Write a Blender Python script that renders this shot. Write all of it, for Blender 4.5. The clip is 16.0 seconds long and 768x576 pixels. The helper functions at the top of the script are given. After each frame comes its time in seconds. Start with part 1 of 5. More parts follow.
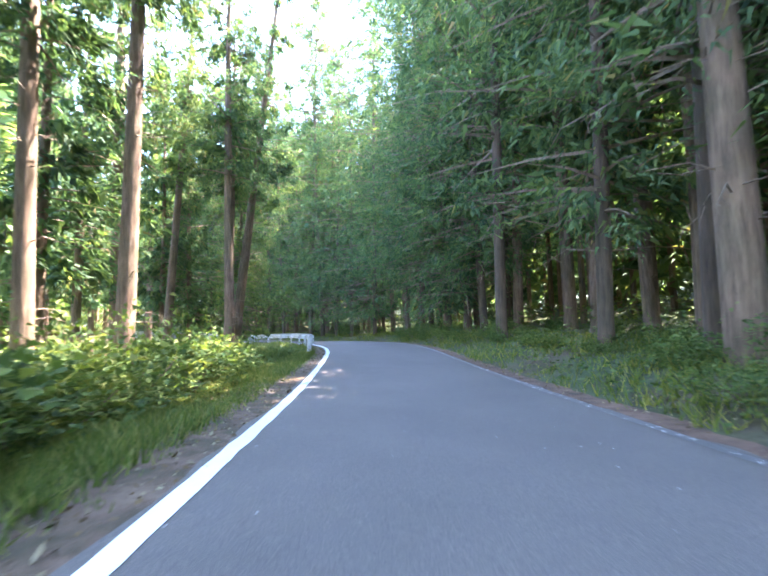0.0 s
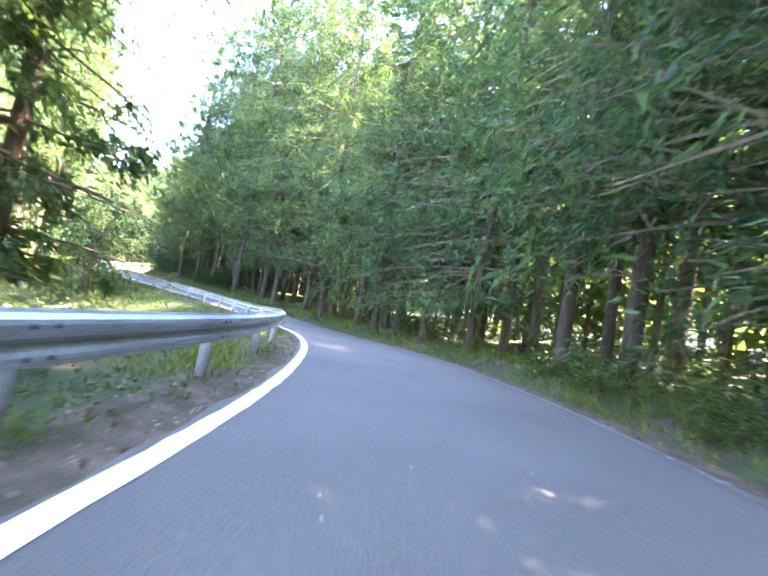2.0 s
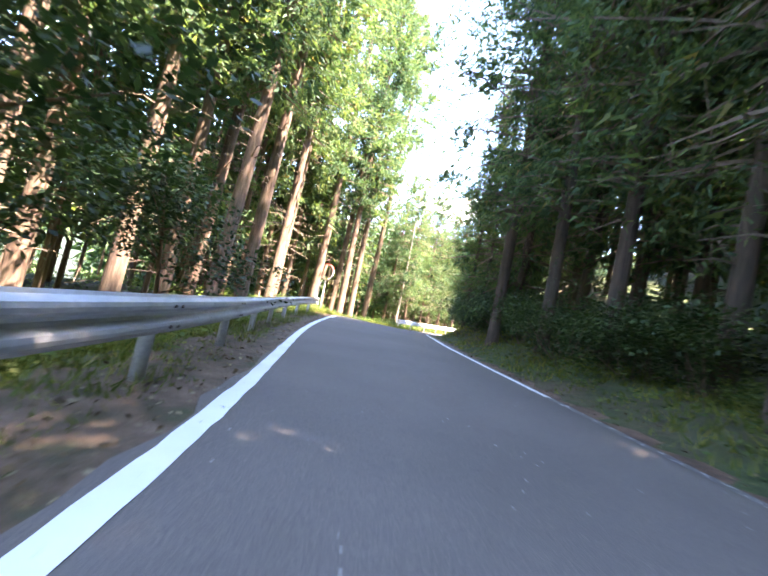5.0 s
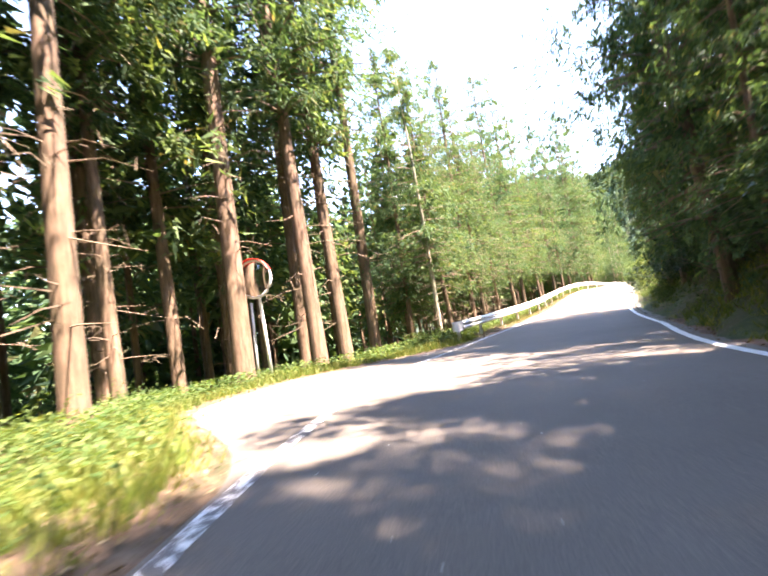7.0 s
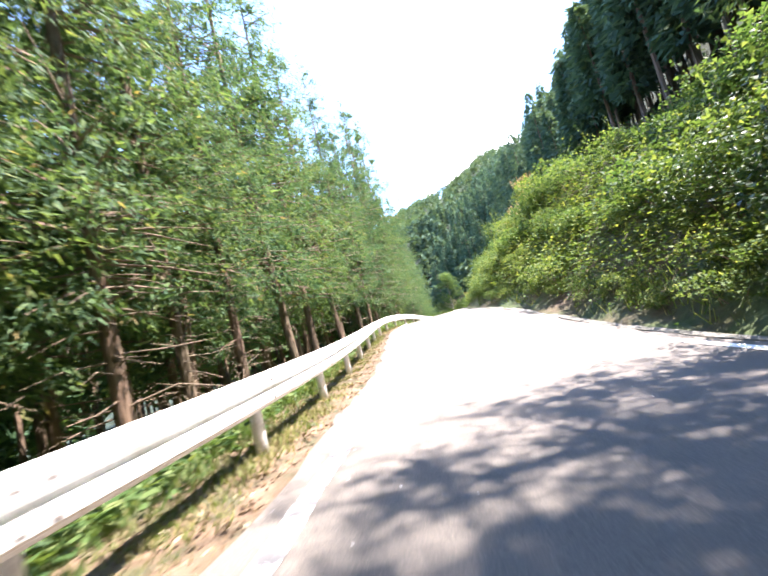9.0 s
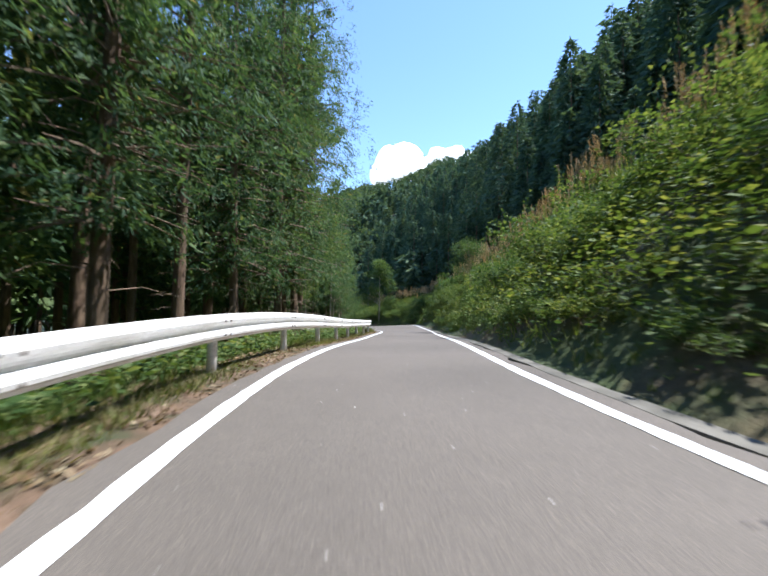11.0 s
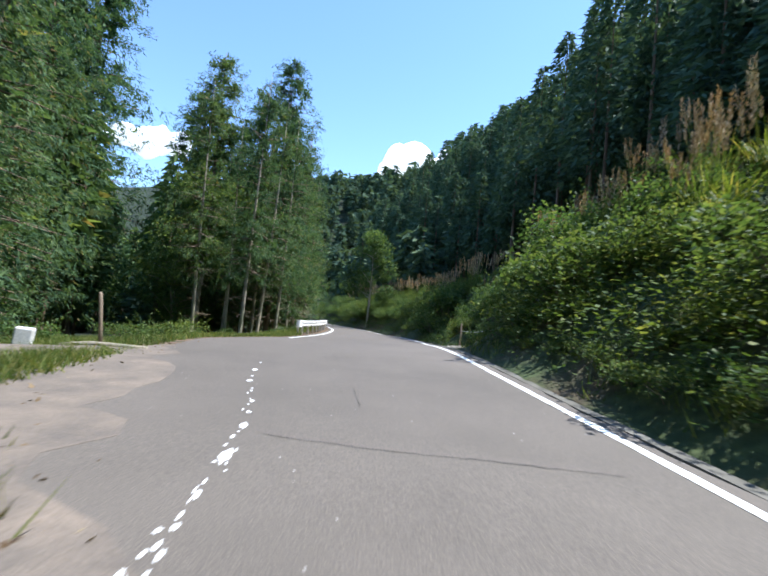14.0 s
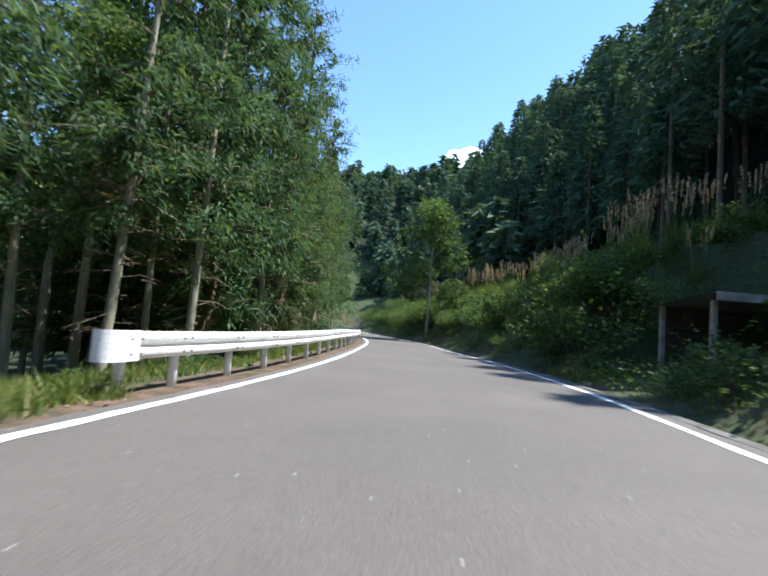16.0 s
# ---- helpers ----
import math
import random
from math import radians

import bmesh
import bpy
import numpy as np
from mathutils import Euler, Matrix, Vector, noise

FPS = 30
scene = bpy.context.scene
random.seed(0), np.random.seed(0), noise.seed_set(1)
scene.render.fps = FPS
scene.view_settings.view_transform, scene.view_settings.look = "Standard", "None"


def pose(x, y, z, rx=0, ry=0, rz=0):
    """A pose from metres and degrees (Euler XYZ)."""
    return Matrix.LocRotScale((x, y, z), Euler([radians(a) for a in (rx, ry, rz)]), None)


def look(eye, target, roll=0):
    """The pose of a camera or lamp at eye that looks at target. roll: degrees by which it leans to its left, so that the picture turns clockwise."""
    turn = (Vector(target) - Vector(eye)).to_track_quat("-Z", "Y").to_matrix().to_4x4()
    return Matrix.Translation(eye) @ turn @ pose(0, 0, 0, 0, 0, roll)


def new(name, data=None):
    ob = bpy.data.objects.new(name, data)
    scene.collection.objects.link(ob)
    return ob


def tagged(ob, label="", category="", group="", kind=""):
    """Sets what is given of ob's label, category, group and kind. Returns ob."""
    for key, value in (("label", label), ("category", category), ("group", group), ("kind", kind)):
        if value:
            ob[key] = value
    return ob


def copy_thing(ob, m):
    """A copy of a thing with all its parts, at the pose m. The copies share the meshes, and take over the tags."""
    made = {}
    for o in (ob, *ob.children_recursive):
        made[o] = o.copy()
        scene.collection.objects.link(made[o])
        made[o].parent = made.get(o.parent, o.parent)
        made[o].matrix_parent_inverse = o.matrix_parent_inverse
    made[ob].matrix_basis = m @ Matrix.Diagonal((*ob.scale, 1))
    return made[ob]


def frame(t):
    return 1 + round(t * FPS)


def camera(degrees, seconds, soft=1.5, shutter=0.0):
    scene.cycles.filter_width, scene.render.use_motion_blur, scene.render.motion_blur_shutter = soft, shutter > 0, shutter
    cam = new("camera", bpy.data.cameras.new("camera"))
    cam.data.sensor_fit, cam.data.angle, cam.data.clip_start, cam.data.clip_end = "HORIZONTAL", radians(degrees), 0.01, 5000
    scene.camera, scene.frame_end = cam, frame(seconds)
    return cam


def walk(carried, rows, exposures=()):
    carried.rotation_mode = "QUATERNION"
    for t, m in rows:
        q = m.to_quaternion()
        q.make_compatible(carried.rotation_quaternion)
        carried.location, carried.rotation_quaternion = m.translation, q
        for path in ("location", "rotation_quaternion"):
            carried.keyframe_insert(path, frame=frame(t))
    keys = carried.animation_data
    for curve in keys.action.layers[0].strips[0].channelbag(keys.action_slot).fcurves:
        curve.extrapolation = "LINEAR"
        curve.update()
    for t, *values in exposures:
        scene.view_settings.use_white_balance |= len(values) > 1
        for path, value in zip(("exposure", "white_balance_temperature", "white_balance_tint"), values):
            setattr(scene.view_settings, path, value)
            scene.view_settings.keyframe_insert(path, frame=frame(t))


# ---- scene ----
EXPOSURES = [(0.0, 4.9, 6500, 22), (2.0, 5.35, 6700, 24), (3.0, 5.3, 6800, 25), (4.2, 4.85, 6900, 26), (6.3, 3.75, 7200, 26), (7.0, 3.6, 7300, 26),
             (7.5, 3.8, 7400, 28), (8.0, 2.75, 6900, 25), (8.5, 3.1, 6600, 24), (9.2, 2.7, 6100, 17), (11.3, 1.1, 5750, 11), (16.0, 1.2, 5600, 9)]
cam = camera(82.5, 16.0, soft=1.8, shutter=0.18)
walk(cam, [
    (0.0, pose(-11.91, -4.67, 0.94, 94.60, 1.22, -17.50)),
    (0.5, pose(-10.56, -0.40, 0.82, 94.53, -0.13, -17.20)),
    (1.0, pose(-9.49, 4.22, 0.66, 95.26, -7.15, -16.25)),
    (1.5, pose(-8.14, 9.08, 0.73, 94.51, -8.01, -11.31)),
    (2.0, pose(-7.12, 14.58, 0.73, 93.62, -10.29, -7.36)),
    (2.5, pose(-6.74, 20.52, 0.74, 93.77, -14.98, -1.37)),
    (3.0, pose(-7.11, 26.96, 0.62, 93.13, -15.56, 8.50)),
    (3.5, pose(-8.67, 33.63, 0.50, 93.82, -15.76, 15.74)),
    (4.0, pose(-11.09, 40.17, 0.45, 94.12, -15.06, 24.59)),
    (4.2, pose(-12.26, 42.40, 0.40, 94.73, -16.01, 26.95)),
    (4.5, pose(-14.01, 45.53, 0.42, 95.19, -16.16, 30.85)),
    (5.0, pose(-17.09, 49.99, 0.62, 94.66, -12.38, 38.05)),
    (5.5, pose(-20.48, 53.91, 0.80, 93.93, -5.69, 43.69)),
    (6.0, pose(-24.20, 57.77, 1.03, 94.68, 0.43, 45.15)),
    (6.3, pose(-26.54, 60.21, 1.21, 96.29, 2.55, 43.48)),
    (6.5, pose(-28.11, 61.90, 1.30, 97.77, 3.34, 41.53)),
    (7.0, pose(-31.80, 66.92, 1.55, 95.01, 8.83, 39.38)),
    (7.5, pose(-33.96, 73.15, 1.52, 93.74, 14.15, 36.61)),
    (8.0, pose(-36.25, 77.92, 1.37, 94.90, 17.62, 30.64)),
    (8.5, pose(-37.64, 81.33, 1.48, 94.62, 17.29, 22.12)),
    (9.0, pose(-38.64, 85.34, 1.62, 96.42, 13.99, 13.24)),
    (9.2, pose(-38.91, 87.10, 1.71, 95.85, 13.50, 8.59)),
    (9.5, pose(-39.32, 90.00, 1.80, 95.07, 12.27, 4.47)),
    (10.0, pose(-40.14, 95.69, 2.09, 94.11, 8.57, 3.20)),
    (10.5, pose(-41.06, 101.89, 2.50, 93.53, 3.77, 3.18)),
    (11.0, pose(-41.90, 108.16, 2.90, 93.21, -0.73, 1.86)),
    (11.5, pose(-42.44, 114.02, 3.16, 92.96, -3.49, 0.05)),
    (12.0, pose(-42.37, 119.02, 3.11, 92.34, -2.81, 0.14)),
    (12.5, pose(-42.38, 123.78, 2.96, 92.62, -3.45, -0.22)),
    (13.0, pose(-42.31, 128.52, 2.84, 93.41, -3.82, -0.39)),
    (13.5, pose(-42.15, 133.39, 2.75, 93.68, -4.19, 0.34)),
    (14.0, pose(-42.12, 138.20, 2.71, 93.15, -5.31, 1.41)),
    (14.5, pose(-42.32, 142.40, 2.51, 93.02, -6.13, 2.57)),
    (15.0, pose(-42.51, 147.20, 2.60, 93.13, -4.71, 4.65)),
    (15.5, pose(-42.87, 151.90, 2.46, 92.65, -4.73, 6.13)),
    (16.0, pose(-43.20, 156.86, 2.27, 93.71, -4.30, 9.22)),
], exposures=EXPOSURES)
ROAD_START = (-13.43, -5.89)
HEADINGS = [-13.5, -14.4, -14.3, -13.4, -13.5, -12.2, -8.3, -2.7, 1.7, 8.7, 17.1, 22.6, 26.4, 33.6, 39.9, 42.9, 45.2, 45.2, 43.0, 39.9, 39.3, 33.8, 27.1, 17.7, 8.4, 4.6, 4.5, 6.6, 9.4, 10.5, 10.1, 7.9, 3.3, -1.4, -1.8, -0.7, -0.5, -1.6, -1.9, 3.5, 13.6, 15.2, 11.2, 6.2, 0.7, -0.3, 1.9, 5.0, 7.4, 8.7, 9.6, 10.9, 13.2, 16.3, 19.7, 23.3]
WIDTHS = [4.34, 4.58, 4.68, 5.14, 4.92, 4.87, 4.66, 5.10, 5.90, 4.21, 3.96, 3.04, 3.17, 3.67, 5.25, 6.11, 5.62, 5.62, 5.37, 5.23, 5.14, 5.10]
LEVELS = [-0.07, -0.35, -0.35, -0.47, -0.67, -0.38, -0.00, 0.50, 0.45, 0.82, 1.54, 2.11, 1.83, 1.56, 1.48, 1.06, 0.81, 0.41, 0.11, -0.16, -0.37, -0.54]
BANKS = [-0.022, -0.004, 0.018, -0.006, -0.013, 0.010, 0.053, 0.007, 0.000, -0.051, 0.025, 0.029, 0.031, -0.006, 0.043, 0.017, -0.015, -0.037, -0.021, -0.011, -0.007, -0.005]

# ---- world and sun ----
SUN_TO = Vector((0.44, 0.10, 0.89)).normalized()
world = bpy.data.worlds.new("sky")
scene.world = world
world.use_nodes = True
wn = world.node_tree.nodes
wl = world.node_tree.links
bg = wn["Background"]
sky = wn.new("ShaderNodeTexSky")
sky.sky_type = "NISHITA"
sky.sun_disc = False
sky.sun_elevation = math.asin(SUN_TO.z)
sky.sun_rotation = math.atan2(SUN_TO.x, SUN_TO.y)
sky.air_density, sky.dust_density, sky.ozone_density = 1.0, 0.05, 2.6
wl.new(sky.outputs[0], bg.inputs[0])
bg.inputs[1].default_value = 0.15
sun_data = bpy.data.lights.new("sun", "SUN")
sun_data.energy, sun_data.angle, sun_data.color = 4.6, radians(0.55), (1.0, 0.94, 0.84)
sun = new("sun", sun_data)
sun.matrix_world = look((0, 0, 80), Vector((0, 0, 80)) - SUN_TO)


# ---- materials ----
def material(name):
    m = bpy.data.materials.new(name)
    m.use_nodes = True
    nt = m.node_tree
    return m, nt, nt.nodes["Principled BSDF"], nt.nodes["Material Output"]


def ramp(nt, fac, stops):
    r = nt.nodes.new("ShaderNodeValToRGB")
    el = r.color_ramp.elements
    while len(el) < len(stops):
        el.new(0.5)
    for e, (p, c) in zip(el, stops):
        e.position, e.color = p, (*c, 1)
    nt.links.new(fac, r.inputs[0])
    return r.outputs[0]


def noise_tex(nt, scale, detail=4, rough=0.6, coord=None):
    n = nt.nodes.new("ShaderNodeTexNoise")
    n.inputs["Scale"].default_value = scale
    n.inputs["Detail"].default_value = detail
    n.inputs["Roughness"].default_value = rough
    if coord is None:
        c = nt.nodes.new("ShaderNodeNewGeometry")
        coord = c.outputs["Position"]
    nt.links.new(coord, n.inputs["Vector"])
    return n.outputs["Fac"]


def mixc(nt, fac, a, b, mode="MIX"):
    m = nt.nodes.new("ShaderNodeMix")
    m.data_type, m.blend_type = "RGBA", mode
    for sock, val in ((m.inputs[0], fac), (m.inputs[6], a), (m.inputs[7], b)):
        if isinstance(val, (int, float)):
            sock.default_value = val
        elif isinstance(val, tuple):
            sock.default_value = (*val, 1)
        else:
            nt.links.new(val, sock)
    return m.outputs[2]


def bump(nt, bsdf, height, strength, dist=0.01):
    b = nt.nodes.new("ShaderNodeBump")
    b.inputs["Strength"].default_value = strength
    b.inputs["Distance"].default_value = dist
    nt.links.new(height, b.inputs["Height"])
    nt.links.new(b.outputs[0], bsdf.inputs["Normal"])


def leaf_material(name, stops, translucent=0.4, rough=0.55, gloss=0.25):
    """Leaves: colour varies from leaf to leaf and from plant to plant; light passes through."""
    m, nt, p, out = material(name)
    geo = nt.nodes.new("ShaderNodeNewGeometry")
    info = nt.nodes.new("ShaderNodeObjectInfo")
    col = ramp(nt, geo.outputs["Random Per Island"], stops)
    big = ramp(nt, noise_tex(nt, 0.35, 2), [(0.3, (0.72, 0.78, 0.8)), (0.7, (1.15, 1.12, 1.0))])
    col = mixc(nt, 1.0, col, big, "MULTIPLY")
    own = ramp(nt, info.outputs["Random"], [(0.0, (0.75, 0.85, 0.85)), (0.5, (1, 1, 1)), (1.0, (1.2, 1.1, 0.85))])
    col = mixc(nt, 1.0, col, own, "MULTIPLY")
    nt.links.new(col, p.inputs["Base Color"])
    p.inputs["Roughness"].default_value = rough
    p.inputs["Specular IOR Level"].default_value = gloss
    tr = nt.nodes.new("ShaderNodeBsdfTranslucent")
    warm = mixc(nt, 1.0, col, (1.25, 1.2, 0.55), "MULTIPLY")
    nt.links.new(warm, tr.inputs["Color"])
    mix = nt.nodes.new("ShaderNodeMixShader")
    mix.inputs[0].default_value = translucent
    nt.links.new(p.outputs[0], mix.inputs[1])
    nt.links.new(tr.outputs[0], mix.inputs[2])
    nt.links.new(mix.outputs[0], out.inputs["Surface"])
    return m


def surface(name, stops, scale, fine, rough=0.8, strength=0.4, dist=0.01, metallic=0.0, detail=5):
    """A rough surface: broad stains times fine grain, with relief from the grain."""
    m, nt, p, out = material(name)
    broad = ramp(nt, noise_tex(nt, scale, detail), stops)
    g = noise_tex(nt, fine, 3, 0.7)
    grain = ramp(nt, g, [(0.3, (0.78, 0.78, 0.78)), (0.7, (1.16, 1.16, 1.16))])
    nt.links.new(mixc(nt, 1.0, broad, grain, "MULTIPLY"), p.inputs["Base Color"])
    p.inputs["Roughness"].default_value = rough
    p.inputs["Metallic"].default_value = metallic
    bump(nt, p, g, strength, dist)
    return m


def ground_material():
    """Forest floor: brown litter, moss and green growth in patches."""
    m, nt, p, out = material("forest_floor")
    litter = ramp(nt, noise_tex(nt, 9.0, 6, 0.7), [(0.25, (0.035, 0.022, 0.014)), (0.5, (0.09, 0.058, 0.034)), (0.75, (0.17, 0.115, 0.068))])
    green = ramp(nt, noise_tex(nt, 5.0, 6, 0.7), [(0.3, (0.022, 0.038, 0.010)), (0.7, (0.075, 0.10, 0.028))])
    patch = ramp(nt, noise_tex(nt, 0.28, 5, 0.65), [(0.34, (0, 0, 0)), (0.52, (1, 1, 1))])
    nt.links.new(mixc(nt, patch, litter, green), p.inputs["Base Color"])
    p.inputs["Roughness"].default_value = 0.95
    bump(nt, p, noise_tex(nt, 14.0, 5, 0.75), 0.8, 0.05)
    return m


def asphalt_material():
    m, nt, p, out = material("asphalt")
    broad = ramp(nt, noise_tex(nt, 0.35, 5, 0.6), [(0.3, (0.100, 0.085, 0.070)), (0.7, (0.138, 0.117, 0.097))])
    agg = noise_tex(nt, 70.0, 3, 0.8)
    fine = ramp(nt, agg, [(0.3, (0.62, 0.62, 0.62)), (0.52, (1, 1, 1)), (0.72, (1.75, 1.72, 1.68))])
    col = mixc(nt, 1.0, broad, fine, "MULTIPLY")
    v = nt.nodes.new("ShaderNodeTexVoronoi")
    v.feature, v.inputs["Scale"].default_value = "F1", 4.2
    geo = nt.nodes.new("ShaderNodeNewGeometry")
    nt.links.new(geo.outputs["Position"], v.inputs["Vector"])
    chip = ramp(nt, v.outputs["Distance"], [(0.035, (1, 1, 1)), (0.055, (0, 0, 0))])
    col = mixc(nt, chip, col, (0.42, 0.40, 0.37))
    nt.links.new(col, p.inputs["Base Color"])
    p.inputs["Roughness"].default_value = 0.82
    bump(nt, p, agg, 0.5, 0.006)
    return m


def paint_material(name, colour, wear, under):
    """Old paint that has worn through in spots."""
    m, nt, p, out = material(name)
    n = noise_tex(nt, 7.0, 6, 0.75)
    mask = ramp(nt, n, [(wear - 0.03, (0, 0, 0)), (wear + 0.03, (1, 1, 1))])
    dirt = ramp(nt, noise_tex(nt, 1.4, 4), [(0.3, tuple(c * 0.86 for c in colour)), (0.7, colour)])
    nt.links.new(mixc(nt, mask, under, dirt), p.inputs["Base Color"])
    p.inputs["Roughness"].default_value = 0.6
    bump(nt, p, noise_tex(nt, 60.0, 3), 0.25, 0.003)
    return m


def bark_material(name, dark, light, coarse=6.0):
    m, nt, p, out = material(name)
    tc = nt.nodes.new("ShaderNodeTexCoord")
    mp = nt.nodes.new("ShaderNodeMapping")
    mp.inputs["Scale"].default_value = (1, 1, 0.12)
    nt.links.new(tc.outputs["Object"], mp.inputs["Vector"])
    g = noise_tex(nt, coarse * 3, 6, 0.7, mp.outputs[0])
    col = ramp(nt, g, [(0.3, dark), (0.7, light)])
    stain = ramp(nt, noise_tex(nt, 0.9, 3), [(0.35, (0.7, 0.78, 0.66)), (0.65, (1.1, 1.05, 1.0))])
    nt.links.new(mixc(nt, 1.0, col, stain, "MULTIPLY"), p.inputs["Base Color"])
    p.inputs["Roughness"].default_value = 0.9
    bump(nt, p, g, 0.9, 0.03)
    return m


M_GROUND = ground_material()
M_SLOPE = surface("wooded_slope", [(0.3, (0.010, 0.018, 0.008)), (0.55, (0.022, 0.034, 0.013)), (0.75, (0.040, 0.050, 0.020))], 0.12, 1.6, 1.0, 1.0, 0.6)
M_ASPHALT = asphalt_material()
M_LINE = paint_material("road_paint", (0.80, 0.80, 0.78), 0.33, (0.13, 0.125, 0.12))
M_LINE_WORN = paint_material("worn_road_paint", (0.76, 0.76, 0.73), 0.52, (0.118, 0.110, 0.106))
M_LINE_CHIPPED = paint_material("chipped_road_paint", (0.79, 0.79, 0.76), 0.42, (0.112, 0.100, 0.090))
M_LINE_GONE = paint_material("nearly_gone_road_paint", (0.74, 0.73, 0.69), 0.60, (0.112, 0.100, 0.090))
M_RED_DIRT = surface("reddish_needle_litter", [(0.30, (0.055, 0.035, 0.022)), (0.48, (0.13, 0.070, 0.042)), (0.70, (0.22, 0.125, 0.078))], 2.6, 34, 0.95, 0.8, 0.03)
M_DIRT = surface("shoulder_dirt", [(0.30, (0.048, 0.058, 0.020)), (0.43, (0.082, 0.060, 0.031)), (0.55, (0.135, 0.084, 0.050)), (0.70, (0.195, 0.128, 0.082))], 2.6, 30, 0.95, 0.8, 0.03)
M_RAIL = surface("rail_paint", [(0.28, (0.62, 0.60, 0.55)), (0.45, (0.80, 0.79, 0.76)), (0.7, (0.84, 0.83, 0.81))], 1.3, 30, 0.42, 0.08, 0.004)
M_RAIL_GREY = surface("galvanised_rail", [(0.28, (0.33, 0.33, 0.31)), (0.5, (0.50, 0.50, 0.48)), (0.7, (0.62, 0.62, 0.60))], 1.0, 30, 0.4, 0.08, 0.004)
M_BOLT = surface("rusty_bolt", [(0.3, (0.05, 0.04, 0.035)), (0.7, (0.16, 0.11, 0.08))], 20, 90, 0.7)
M_DUST = surface("dusty_dirt", [(0.30, (0.125, 0.105, 0.088)), (0.5, (0.165, 0.135, 0.108)), (0.70, (0.22, 0.175, 0.135))], 2.2, 34, 0.95, 0.6, 0.02)
M_CONCRETE = surface("old_concrete", [(0.3, (0.07, 0.065, 0.05)), (0.7, (0.19, 0.175, 0.145))], 1.6, 40, 0.9, 0.5, 0.01)
M_GRAVEL = surface("pale_gravel", [(0.3, (0.24, 0.21, 0.16)), (0.7, (0.46, 0.42, 0.34))], 2.2, 30, 0.95, 0.9, 0.03)
M_WOOD = surface("weathered_wood", [(0.3, (0.16, 0.12, 0.08)), (0.7, (0.34, 0.27, 0.19))], 3.0, 40, 0.85, 0.5, 0.01)
M_PALE_WOOD = surface("sun_bleached_wood", [(0.3, (0.30, 0.25, 0.19)), (0.7, (0.55, 0.49, 0.40))], 3.0, 40, 0.8, 0.4, 0.01)
M_BARK = bark_material("cedar_bark", (0.07, 0.042, 0.028), (0.25, 0.165, 0.115))
# cedar bark darkened, the forest's shade put into the trunk colour
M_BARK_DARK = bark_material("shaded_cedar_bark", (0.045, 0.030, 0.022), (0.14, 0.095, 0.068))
M_BARK_PALE = bark_material("pale_bark", (0.20, 0.17, 0.13), (0.46, 0.41, 0.33))
M_TWIG = bark_material("dead_twig", (0.11, 0.075, 0.055), (0.28, 0.20, 0.15))
M_CEDAR = leaf_material("cedar_foliage", [(0.0, (0.050, 0.096, 0.058)), (0.55, (0.098, 0.166, 0.086)), (0.95, (0.170, 0.240, 0.105)), (1.0, (0.26, 0.20, 0.11))], 0.42, 0.6, 0.12)
M_BROAD = leaf_material("broad_leaves", [(0.0, (0.050, 0.092, 0.036)), (0.6, (0.105, 0.165, 0.056)), (1.0, (0.21, 0.255, 0.10))], 0.42, 0.6, 0.14)
M_WEED = leaf_material("weed_leaves", [(0.0, (0.048, 0.088, 0.028)), (0.6, (0.105, 0.16, 0.05)), (1.0, (0.22, 0.25, 0.10))], 0.40, 0.6, 0.14)
M_GRASS = leaf_material("grass_blades", [(0.0, (0.06, 0.105, 0.022)), (0.6, (0.14, 0.195, 0.045)), (1.0, (0.31, 0.29, 0.12))], 0.38)
M_STRAW = leaf_material("dry_grass", [(0.0, (0.16, 0.13, 0.055)), (0.5, (0.27, 0.21, 0.10)), (1.0, (0.40, 0.32, 0.17))], 0.15, 0.85, 0.05)
M_PLUME = leaf_material("dry_plumes", [(0.0, (0.28, 0.185, 0.115)), (0.6, (0.47, 0.34, 0.225)), (1.0, (0.66, 0.53, 0.40))], 0.10, 0.9, 0.05)
M_LITTER = leaf_material("fallen_leaves", [(0.0, (0.07, 0.04, 0.02)), (0.6, (0.20, 0.12, 0.06)), (1.0, (0.42, 0.33, 0.22))], 0.1, 0.8)
# conifer green lightened and blued: distance haze and glare painted into the leaves
M_FAR_HAZE = leaf_material("haze_tinted_conifers", [(0.0, (0.056, 0.094, 0.076)), (0.6, (0.092, 0.145, 0.100)), (1.0, (0.135, 0.185, 0.110))], 0.28, 0.7, 0.08)
# broad leaves darkened: shade on bushes and small trees is put into the colour
M_SHADE_LEAF = leaf_material("shade_dark_leaves", [(0.0, (0.022, 0.050, 0.020)), (0.6, (0.042, 0.085, 0.030)), (1.0, (0.085, 0.13, 0.045))], 0.25, 0.5, 0.3)


# ---- building blocks ----
def mesh_of(name, verts, faces, mat, smooth=False):
    me = bpy.data.meshes.new(name)
    me.from_pydata([tuple(map(float, v)) for v in verts], [], faces)
    if smooth:
        me.polygons.foreach_set("use_smooth", [True] * len(me.polygons))
    me.materials.append(mat)
    me.update()
    return me


